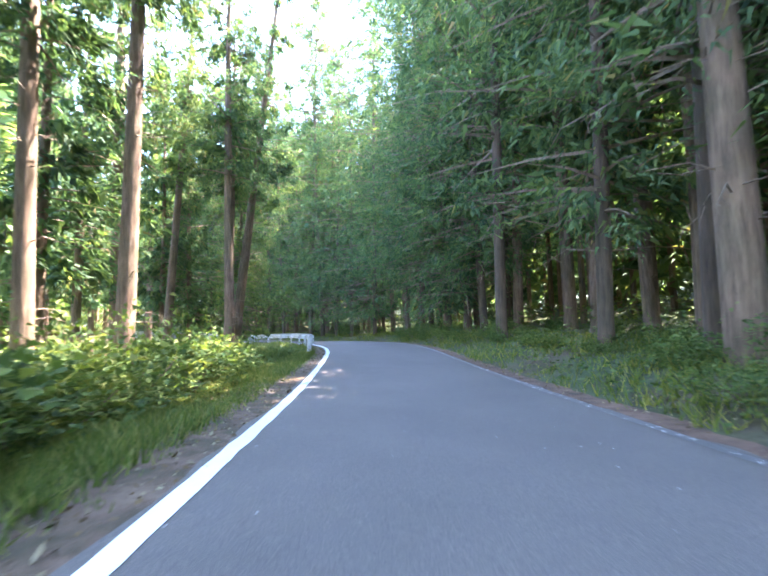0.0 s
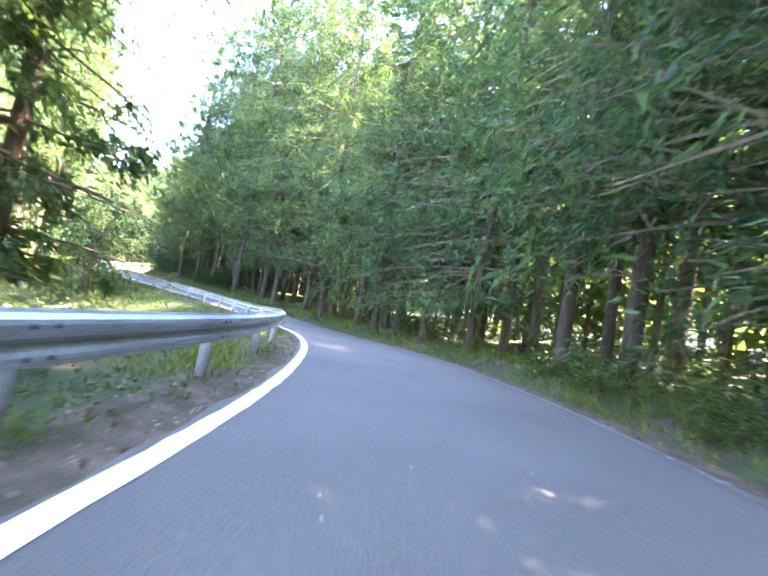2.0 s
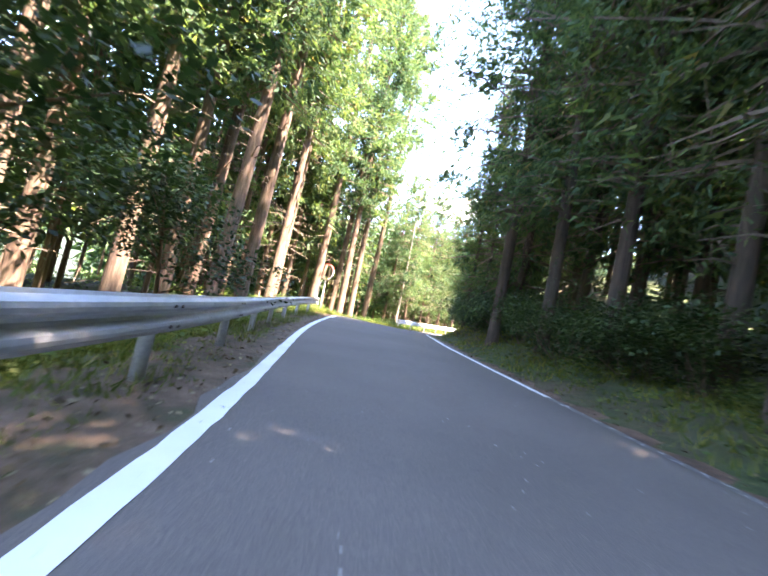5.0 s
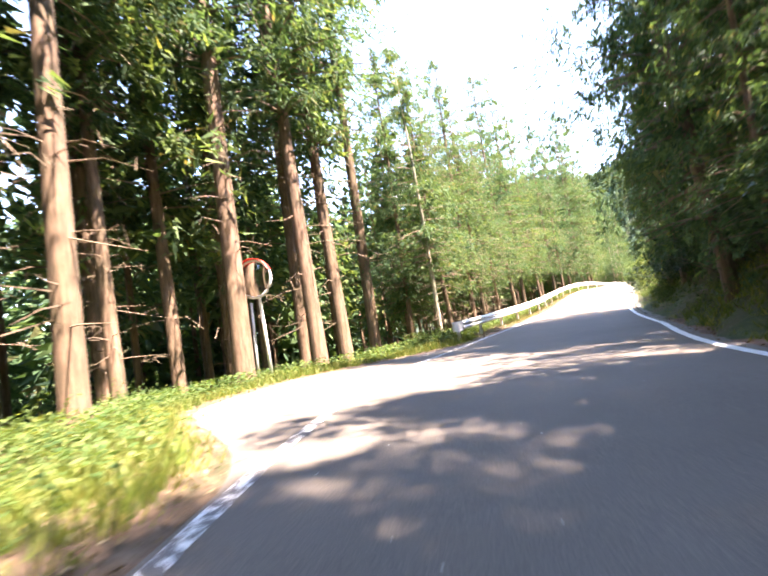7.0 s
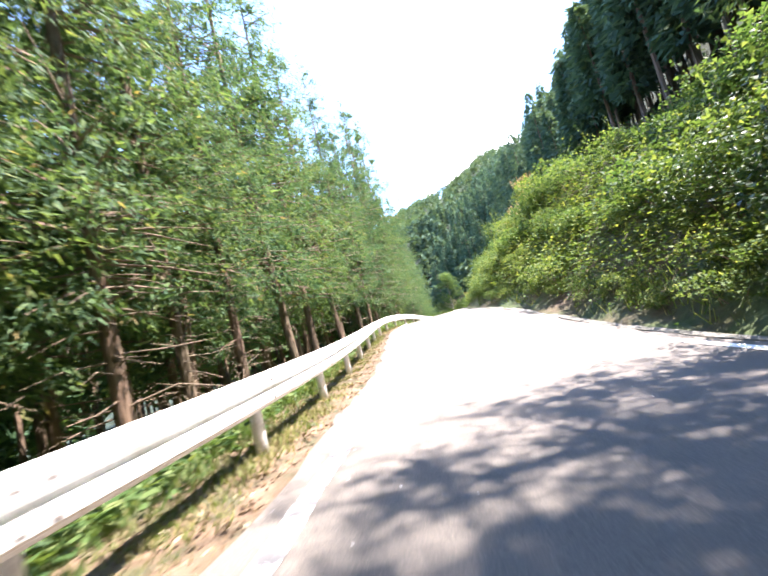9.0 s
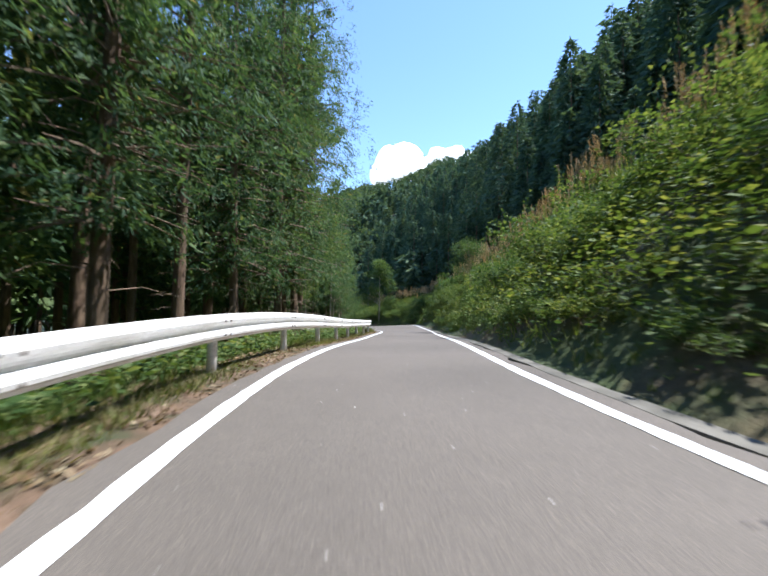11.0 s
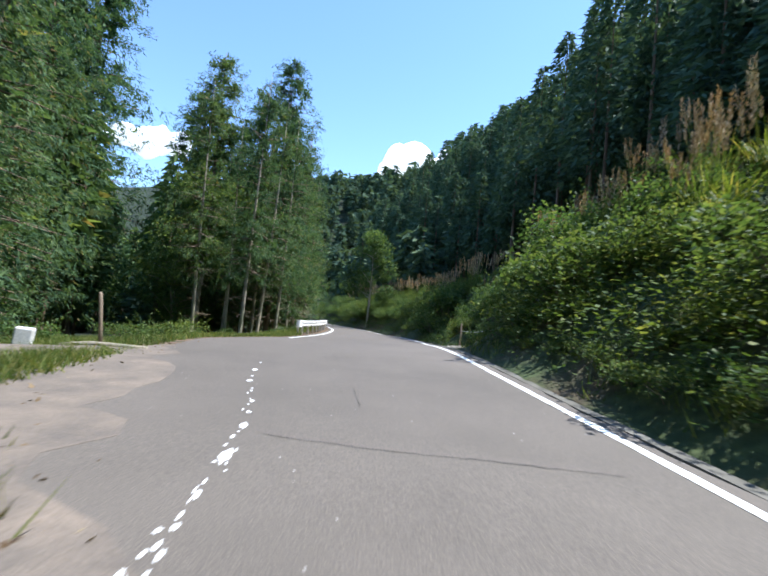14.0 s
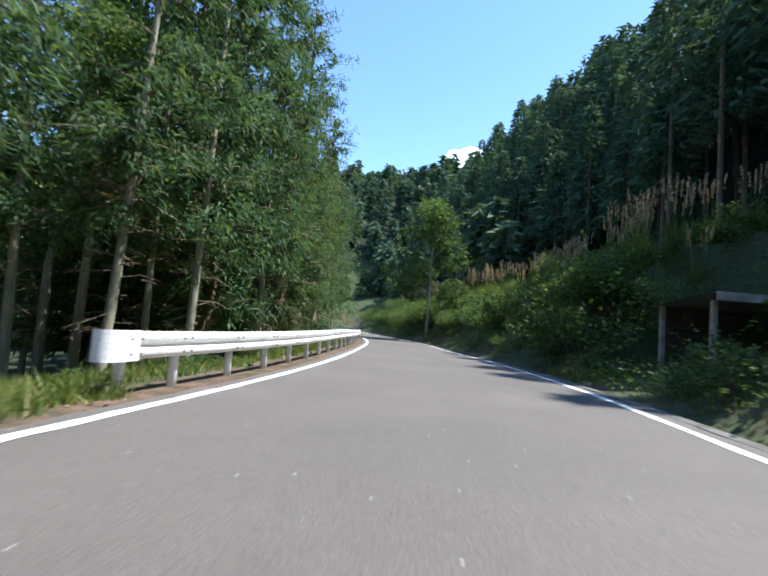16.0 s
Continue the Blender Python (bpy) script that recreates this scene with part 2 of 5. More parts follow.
def quads_mesh(name, corners, mat):
    """Loose quads: corners is an array (n, 4, 3)."""
    n = len(corners)
    me = bpy.data.meshes.new(name)
    me.vertices.add(n * 4)
    me.vertices.foreach_set("co", np.asarray(corners, dtype=np.float32).ravel())
    me.loops.add(n * 4)
    me.loops.foreach_set("vertex_index", np.arange(n * 4, dtype=np.int32))
    me.polygons.add(n)
    me.polygons.foreach_set("loop_start", np.arange(0, n * 4, 4, dtype=np.int32))
    me.polygons.foreach_set("loop_total", np.full(n, 4, dtype=np.int32))
    me.materials.append(mat)
    me.update(calc_edges=True)
    return me


def piece(name, me, parent=None, label=""):
    """One mesh object, under a thing or a part if a parent is given."""
    ob = new(name, me)
    ob.parent = parent
    if label:
        tagged(ob, label)
    return ob


def part(name, bm, mat, parent=None, label=""):
    """Links a bmesh as one mesh object under a thing or a part."""
    me = bpy.data.meshes.new(name)
    bm.to_mesh(me)
    bm.free()
    me.materials.append(mat)
    return piece(name, me, parent, label)


def tube_data(path, radii, sides=7, cap=True):
    """Vertices and faces of a tube along a path."""
    path = np.asarray(path, float)
    verts, faces = [], []
    for i, (c, r) in enumerate(zip(path, radii)):
        a = path[max(0, i - 1)]
        b = path[min(len(path) - 1, i + 1)]
        d = (b - a) / (np.linalg.norm(b - a) + 1e-9)
        ref = np.array((1.0, 0, 0)) if abs(d[2]) > 0.8 else np.array((0, 0, 1.0))
        u = np.cross(d, ref)
        u /= np.linalg.norm(u)
        w = np.cross(d, u)
        for k in range(sides):
            an = 2 * math.pi * k / sides
            verts.append(c + r * (math.cos(an) * u + math.sin(an) * w))
        if i:
            o = (i - 1) * sides
            for k in range(sides):
                k2 = (k + 1) % sides
                faces.append((o + k, o + k2, o + sides + k2, o + sides + k))
    if cap:
        faces.append(tuple(range(len(verts) - sides, len(verts))))
        faces.append(tuple(range(sides))[::-1])
    return verts, faces


def merged(chunks):
    verts, faces = [], []
    for v, f in chunks:
        o = len(verts)
        verts.extend(v)
        faces.extend(tuple(i + o for i in q) for q in f)
    return verts, faces


def box_bm(sx, sy, sz, bevel=0.01, at=(0, 0, 0)):
    bm = bmesh.new()
    bmesh.ops.create_cube(bm, size=1)
    bmesh.ops.scale(bm, vec=(sx, sy, sz), verts=bm.verts)
    bmesh.ops.bevel(bm, geom=bm.edges[:], offset=bevel, segments=2, affect="EDGES", profile=0.5)
    bmesh.ops.translate(bm, vec=at, verts=bm.verts)
    return bm


# ---- the road's line in plan ----
STEP = 0.5
S_LOW, S_HIGH = -40.0, 262.0
S = np.arange(S_LOW, S_HIGH, STEP)
node_s = np.arange(len(HEADINGS)) * 4.0
theta = np.radians(np.interp(S, node_s, HEADINGS))
kernel = np.exp(-0.5 * (np.arange(-8, 9) / 1.2) ** 2)
theta = np.convolve(np.pad(theta, 8, mode="edge"), kernel / kernel.sum(), mode="valid")
zero = int(round(-S_LOW / STEP))
dirs = np.stack([-np.sin(theta), np.cos(theta)], 1)
LINE = np.zeros((len(S), 2))
LINE[zero] = ROAD_START
for i in range(zero + 1, len(S)):
    LINE[i] = LINE[i - 1] + dirs[i - 1] * STEP
for i in range(zero - 1, -1, -1):
    LINE[i] = LINE[i + 1] - dirs[i] * STEP
RIGHT = np.stack([np.cos(theta), np.sin(theta)], 1)


def along(values, s):
    """Smooth values given every 12 m of the road."""
    v = np.asarray(values, float)
    x = np.clip(np.asarray(s, float) / 12.0, 0, len(v) - 1.001)
    k = np.floor(x).astype(int)
    u = x - k
    g = lambda j: v[np.clip(j, 0, len(v) - 1)]
    a, b, c, d = g(k - 1), g(k), g(k + 1), g(k + 2)
    return b + 0.5 * u * (c - a + u * (2 * a - 5 * b + 4 * c - d + u * (3 * (b - c) + d - a)))


WIDE, LEVEL, BANK = along(WIDTHS, S), along(LEVELS, S), along(BANKS, S)


def smoothstep(a, b, x):
    t = np.clip((np.asarray(x, float) - a) / (b - a), 0, 1)
    return t * t * (3 - 2 * t)


def left_edge(s):
    """How far the asphalt goes to the left of the left line: a lay-by opens between two rails."""
    return 0.15 + 0.17 * smoothstep(96, 106, s) + 2.1 * smoothstep(156.5, 160, s) * (1 - smoothstep(169.5, 175, s)) + 3.6 * smoothstep(84.5, 90, s) * (1 - smoothstep(92, 98, s))


def locate(x, y):
    """Nearest place on the road for points: index, and offset to the right of the left line."""
    p = np.stack([np.ravel(x), np.ravel(y)], 1)
    best = np.full(len(p), 1e18)
    idx = np.zeros(len(p), int)
    if len(p) < 200:
        d = ((p[:, None] - LINE[None, ::2]) ** 2).sum(2)
        idx = d.argmin(1) * 2
        best = d.min(1)
    else:
        for j in range(0, len(S), 2):
            d = (p[:, 0] - LINE[j, 0]) ** 2 + (p[:, 1] - LINE[j, 1]) ** 2
            m = d < best
            best[m], idx[m] = d[m], j
    off = ((p - LINE[idx]) * RIGHT[idx]).sum(1)
    side = np.sign(off)
    far = np.sqrt(best)
    off = np.where(np.abs(off) < 0.9 * far, side * far, off)
    return idx, off


def hills(x, y):
    return (np.sin(x * 0.021 + 1.3) * np.cos(y * 0.017 + 0.4) + 0.6 * np.sin(x * 0.05 + y * 0.043) + 0.35 * np.sin(x * 0.11 - y * 0.09 + 2.0))


def ground_z(x, y):
    """Height of the ground sheet."""
    x, y = np.ravel(np.asarray(x, float)), np.ravel(np.asarray(y, float))
    i, o = locate(x, y)
    s, w = S[i], WIDE[i]
    z = LEVEL[i] + BANK[i] * np.clip(o, -3, 8) - 0.07
    # left of the road: a level verge, then the ground falls away
    dl = np.maximum(-o - left_edge(s), 0)
    fall = 0.10 + 0.22 * smoothstep(30, 44, s) * (1 - smoothstep(78, 86, s)) + 0.28 * smoothstep(100, 108, s) * (1 - smoothstep(150, 158, s)) + 0.18 * smoothstep(178, 190, s)
    start = 1.3 + 0.8 * smoothstep(84, 88, s) * (1 - smoothstep(100, 106, s))
    t = np.maximum(dl - start, 0)
    zl = -fall * np.minimum(t, 9) - 0.08 * np.maximum(t - 9, 0)
    zl = np.maximum(zl, -9)
    # right of the road: a low forest floor first, then a steep bank
    dr = np.maximum(o - w, 0)
    steep = smoothstep(70, 88, s)
    r = np.maximum(dr - 0.75, 0)
    low = 0.35 * smoothstep(0.2, 2.2, dr) + 0.10 * np.minimum(r, 60)
    notch = smoothstep(168, 171, s) * (1 - smoothstep(176.5, 178, s)) * (1 - smoothstep(5, 7.5, dr))
    beyond = (x - LINE[-1, 0]) * dirs[-1, 0] + (y - LINE[-1, 1]) * dirs[-1, 1]
    high = 0.90 * np.minimum(r, 5.6) + 0.22 * np.clip(r - 5.6, 0, 7.5) + 0.85 * np.clip(r - 13, 0, 50) + 0.25 * np.clip(r - 63, 0, 70)
    high = high * (1 - 0.85 * smoothstep(40, 260, beyond))
    shed = smoothstep(181, 183, s) * (1 - smoothstep(189, 191, s)) * (1 - smoothstep(6, 8, dr))
    high = high * (1 - 0.97 * notch) * (1 - 0.9 * shed)
    z = z + np.where(o < 0, zl, 0) + np.where(o > w, low * (1 - steep) + high * steep, 0)
    # unevenness off the road, growing with distance
    away = np.maximum(dl, dr)
    z = z + hills(x * 6, y * 6) * 0.10 * smoothstep(1.0, 4.0, away) + hills(x, y) * 1.2 * smoothstep(12, 45, away)
    # the valley closes far ahead with a wooded mountain
    far = smoothstep(420, 920, y + 0.10 * np.abs(x + 45))
    ridge = 212 + 30 * np.sin(x * 0.006 + 0.6) + 16 * np.sin(x * 0.017 + 1.0) + 7 * np.sin(x * 0.041)
    z = z + far * ridge * (1 - 0.5 * smoothstep(1300, 2400, y))
    side = smoothstep(150, 700, np.abs(x + 40)) * (1 - 0.5 * smoothstep(900, 2400, np.abs(x + 40)))
    z = z + side * (1 - far) * 40
    return z


def gz(x, y):
    return float(ground_z([x], [y])[0])


def road_point(s, o, lift=0.0):
    """World place at s metres along, o metres right of the left line."""
    k = (s - S_LOW) / STEP
    i = int(min(max(math.floor(k), 0), len(S) - 2))
    f = k - i
    p = LINE[i] * (1 - f) + LINE[i + 1] * f
    n = RIGHT[i] * (1 - f) + RIGHT[i + 1] * f
    z = LEVEL[i] * (1 - f) + LEVEL[i + 1] * f + (BANK[i] * (1 - f) + BANK[i + 1] * f) * min(max(o, -3), 8)
    return np.array((p[0] + n[0] * o, p[1] + n[1] * o, z + lift))


def width_at(s):
    return float(np.interp(s, S, WIDE))


def bearing(s):
    return float(np.interp(s, S, theta))


# ---- ground, road, lines ----
def axis(lo, hi, step, ends):
    a = list(np.arange(lo, hi + 1e-6, step))
    d, v = step, hi
    while v < ends[1]:
        d *= 1.22
        v += d
        a.append(v)
    d, v = step, lo
    while v > ends[0]:
        d *= 1.22
        v -= d
        a.insert(0, v)
    return np.array(a)


def build_ground():
    xs = axis(-86, 26, 0.8, (-2600, 2600))
    ys = axis(-30, 215, 0.8, (-2600, 2600))
    gx, gy = np.meshgrid(xs, ys)
    z = ground_z(gx, gy)
    verts = np.stack([gx.ravel(), gy.ravel(), z], 1)
    nx, ny = len(xs), len(ys)
    a = (np.arange(ny - 1)[:, None] * nx + np.arange(nx - 1)[None]).ravel()
    faces = np.stack([a, a + 1, a + nx + 1, a + nx], 1)
    me = bpy.data.meshes.new("ground")
    me.from_pydata(verts.tolist(), [], faces.tolist())
    me.polygons.foreach_set("use_smooth", [True] * len(me.polygons))
    me.materials.append(M_GROUND)
    me.materials.append(M_SLOPE)
    cx, cy = verts[faces[:, 0], 0], verts[faces[:, 0], 1]
    i, o = locate(cx, cy)
    off_road = np.maximum(-o, o - WIDE[i])
    me.polygons.foreach_set("material_index", (off_road > 17).astype(np.int32))
    tagged(new("ground", me), "brown and green forest ground rising into wooded hillsides", "ground", kind="structure")


def ribbon(name, s0, s1, left, right, lift, mat, label, category, depth=0.0, ragged=0.0, step=0.5, seed=0, cols=2, crown=0.0):
    """A band along the road between two offsets (functions of s); depth gives it sides."""
    rng = np.random.default_rng(seed)
    ss = np.arange(s0, s1 + 1e-6, step)
    verts, faces = [], []
    m = cols + 1 + (2 if depth else 0)
    for s in ss:
        a = left(s) + rng.normal() * ragged
        b = right(s) + rng.normal() * ragged
        row = [(a + (b - a) * k / cols, crown * (1 - (2 * k / cols - 1) ** 2)) for k in range(cols + 1)]
        if depth:
            row = [(a - 0.04, -depth)] + row + [(b + 0.04, -depth)]
        for o, dz in row:
            verts.append(road_point(s, o, lift + dz))
    for i in range(len(ss) - 1):
        for k in range(m - 1):
            q = i * m + k
            faces.append((q, q + 1, q + m + 1, q + m))
    ob = new(name, mesh_of(name, verts, faces, mat))
    return tagged(ob, label, category, kind="structure")


build_ground()
ribbon("road", -40, 258, lambda s: -float(left_edge(s)), lambda s: width_at(s) + 0.10 + 0.18 * float(smoothstep(64, 74, s)), 0.0, M_ASPHALT,
       "narrow grey asphalt mountain road with fine cracks", "road", depth=0.16, ragged=0.035, cols=8, seed=1)
ribbon("shoulder", -40, 156, lambda s: -float(left_edge(s)) - 0.75 - 0.4 * float(smoothstep(22, 34, s)), lambda s: -float(left_edge(s)) + 0.32, -0.016, M_DIRT,
       "brown dirt shoulder strewn with dead leaves", "shoulder", depth=0.2, ragged=0.10, cols=3, seed=2)
ribbon("shoulder", 156, 258, lambda s: -float(left_edge(s)) - 0.9, lambda s: -float(left_edge(s)) + 0.32, -0.016, M_DIRT,
       "brown dirt shoulder beside the lay-by", "shoulder", depth=0.2, ragged=0.10, cols=3, seed=3)
ribbon("shoulder", -40, 100, lambda s: width_at(s) + 0.02, lambda s: width_at(s) + 0.75, -0.016, M_RED_DIRT,
       "reddish dirt strip along the forest edge", "shoulder", depth=0.2, ragged=0.08, cols=2, seed=4)
for s0, s1, mat, seed, words in ((-40, 11, M_LINE, 5, "solid white edge line"), (11, 21, M_LINE_CHIPPED, 15, "chipped white edge line"), (21, 82, M_LINE, 7, "solid white edge line"), (106, 152.5, M_LINE, 6, "solid white edge line"), (152.5, 155, M_LINE_CHIPPED, 16, "chipped white edge line"), (93, 106, M_LINE_WORN, 16, "flaking worn white edge line"),
                                 (155, 156.6, M_LINE_WORN, 17, "flaking worn white edge line"), (173.4, 258, M_LINE, 8, "solid white edge line"),
                                 (82, 93, M_LINE_WORN, 9, "flaking worn white edge line")):
    ribbon("road_line", s0, s1, lambda s: -0.085, lambda s: 0.085, 0.006, mat, words + " on grey asphalt", "road line", ragged=0.006, seed=seed, step=0.25)
for s0, s1, mat, seed, words in ((-40, 66, M_LINE_GONE, 10, "mostly worn away white edge line"), (66, 258, M_LINE, 11, "solid white edge line")):
    ribbon("road_line", s0, s1, lambda s: width_at(s) - 0.07, lambda s: width_at(s) + 0.07, 0.006, mat, words + " on grey asphalt", "road line", ragged=0.006, seed=seed, step=0.25)
ribbon("dirt_patch", 156.9, 167.0, lambda s: -float(left_edge(s)) - 3.4 * float(smoothstep(156.5, 159, s)) * (1 - float(smoothstep(163.5, 167, s))) - 0.2,
       lambda s: -float(left_edge(s)) + 0.25 + 0.8 * float(smoothstep(157, 160, s)) * (1 - float(smoothstep(161, 166.5, s))) + 0.22 * math.sin(s * 2.1), 0.004, M_DUST,
       "brown dirt spread over the edge of the lay-by", "dirt", ragged=0.16, cols=8, seed=21, depth=0.25)
ribbon("kerb", 100, 258, lambda s: width_at(s) + 0.30, lambda s: width_at(s) + 0.50, 0.004, M_CONCRETE,
       "low weathered concrete gutter edge along the bank", "kerb", depth=0.2, ragged=0.012, cols=3, seed=12)


# ---- guard rails ----
RAIL_TOP, RAIL_DEEP = 0.785, 0.35
W_PROFILE = ((0.0, 0.0), (0.012, 0.025), (0.07, 0.055), (0.078, 0.085), (0.07, 0.115), (0.012, 0.15), (0.004, 0.175),
             (0.012, 0.20), (0.07, 0.235), (0.078, 0.265), (0.07, 0.295), (0.012, 0.325), (0.0, 0.35))


def beam_mesh(name, s0, s1, offset, mat):
    """A corrugated steel beam that follows the road, 5 mm thick."""
    ss = np.linspace(s0, s1, max(2, int((s1 - s0) / 0.75) + 1))
    prof = [(a, b) for a, b in W_PROFILE] + [(a - 0.006, b) for a, b in reversed(W_PROFILE)]
    verts, faces, m = [], [], len(prof)
    for s in ss:
        for a, b in prof:
            verts.append(road_point(s, offset(s) + a, RAIL_TOP - RAIL_DEEP + b))
    for i in range(len(ss) - 1):
        for k in range(m):
            k2 = (k + 1) % m
            faces.append((i * m + k, i * m + k2, (i + 1) * m + k2, (i + 1) * m + k))
    faces.append(tuple(range(m))[::-1])
    faces.append(tuple(range((len(ss) - 1) * m, len(ss) * m)))
    return mesh_of(name, verts, faces, mat)


def rail_end_mesh(s, offset, way, mat):
    """The rounded white sleeve that closes a rail."""
    verts, faces = [], []
    n = 9
    for k in range(n):
        a = math.pi * 0.62 * k / (n - 1)
        ds = way * 0.16 * math.sin(a)
        do = 0.085 - 0.16 * (1 - math.cos(a))
        for out in (0.0, -0.008):
            for z in (RAIL_TOP - RAIL_DEEP - 0.012, RAIL_TOP + 0.012):
                verts.append(road_point(s + ds, offset + do + out, z))
    # the flat lap over the beam
    lap = []
    for ds in (-way * 0.36, 0.0):
        for out in (0.0, -0.008):
            for z in (RAIL_TOP - RAIL_DEEP - 0.012, RAIL_TOP + 0.012):
                lap.append(road_point(s + ds, offset + 0.085 + out, z))
    for vs in (lap, verts):
        base = 0 if vs is lap else len(lap)
        rows = len(vs) // 4
        for i in range(rows - 1):
            a, b = base + i * 4, base + i * 4 + 4
            faces += [(a, a + 1, b + 1, b), (a + 3, a + 2, b + 2, b + 3), (a + 1, a + 3, b + 3, b + 1), (a + 2, a, b, b + 2)]
        e = base + (rows - 1) * 4
        faces += [(base, base + 2, base + 3, base + 1), (e, e + 1, e + 3, e + 2)]
    return mesh_of("end_sleeve", lap + verts, faces, mat)


def guard_rail(s0, s1, offset, spacing, posts, mat, label, ends=(True, True)):
    thing = new("guard_rail")
    tagged(thing, label, "guard rail", group="guard rails along the road")
    count = max(1, int(round((s1 - s0) / (spacing * 2))))
    for k in range(count):
        a, b = s0 + (s1 - s0) * k / count, s0 + (s1 - s0) * (k + 1) / count
        piece("beam", beam_mesh("beam", a, b + (0.12 if k < count - 1 else 0), lambda s, k=k: offset(s) + 0.004 * (k % 2), mat), thing)
    post = mesh_of("post", *merged([tube_data([(0, 0, -0.35), (0, 0, 0.60), (0, 0, 0.635), (0, 0, 0.65)], (0.066, 0.066, 0.052, 0.014), 12)]), mat, True)
    block = bpy.data.meshes.new("bracket")
    bm = box_bm(0.10, 0.09, 0.26, 0.008)
    bm.to_mesh(block)
    bm.free()
    block.materials.append(mat)
    bolt = mesh_of("bolt", *tube_data([(0, 0, 0), (0.018, 0, 0), (0.026, 0, 0)], (0.017, 0.017, 0.008), 6), M_BOLT)
    stations = [s0 + 0.3] + [v for v in posts if v < s1 - 0.2]
    for s in stations:
        if s < s0 + 0.25 or (s > s0 + 0.31 and s < s0 + 0.7):
            continue
        o = offset(s)
        foot = road_point(s, o - 0.13, 0)
        p = piece("post", post, thing)
        p.location, p.rotation_euler = foot, (0, 0, bearing(s) + random.uniform(-0.3, 0.3))
        b = piece("bracket", block, thing)
        b.location, b.rotation_euler = road_point(s, o - 0.05, RAIL_TOP - 0.175), (0, 0, bearing(s))
        for ds, dz in ((-0.09, 0.085), (0.09, 0.085), (-0.09, -0.10), (0.09, -0.10)):
            piece("bolt", bolt, b).location = (0.12, ds, dz)
    for wanted, s, way in ((ends[0], s0, -1), (ends[1], s1, 1)):
        if wanted:
            piece("end_sleeve", rail_end_mesh(s, offset(s), way, mat), thing, "rounded white end sleeve")
    return thing


guard_rail(21.2, 82.2, lambda s: -0.72 - 0.40 * float(smoothstep(62, 80, s)), 3.05, np.arange(23.7, 81, 3.0), M_RAIL_GREY, "grey weathered corrugated guard rail along the forest bend")
guard_rail(98.5, 156.7, lambda s: -0.80, 3.05, list(np.arange(101.1, 115, 2.62)) + list(np.arange(117.4, 156.4, 3.4)) + [156.2], M_RAIL, "white painted corrugated guard rail on round posts")
guard_rail(178.75, 236.0, lambda s: -0.60 - 0.06 * (1 - float(smoothstep(179, 184, s))), 2.3, np.arange(180.1, 236, 1.55), M_RAIL, "white corrugated guard rail beyond the lay-by", ends=(True, False))


# ---- plants ----
def diamonds(p, a, b):
    """Leaf quads from stalk points p, long axes a and half widths b (arrays n x 3)."""
    return np.stack([p, p + a * 0.45 + b, p + a, p + a * 0.45 - b], 1)


def slivers_mesh(name, p, a, b, mat):
    """Loose pointed sprays, one triangle each, from stalk points p, long axes a and half widths b."""
    n = len(p)
    me = bpy.data.meshes.new(name)
    me.vertices.add(n * 3)
    me.vertices.foreach_set("co", np.stack([p - b, p + b, p + a], 1).astype(np.float32).ravel())
    me.loops.add(n * 3)
    me.loops.foreach_set("vertex_index", np.arange(n * 3, dtype=np.int32))
    me.polygons.add(n)
    me.polygons.foreach_set("loop_start", np.arange(0, n * 3, 3, dtype=np.int32))
    me.polygons.foreach_set("loop_total", np.full(n, 3, dtype=np.int32))
    me.materials.append(mat)
    me.update(calc_edges=True)
    return me


def spread(rng, n):
    v = rng.normal(size=(n, 3))
    return v / np.linalg.norm(v, axis=1, keepdims=True)


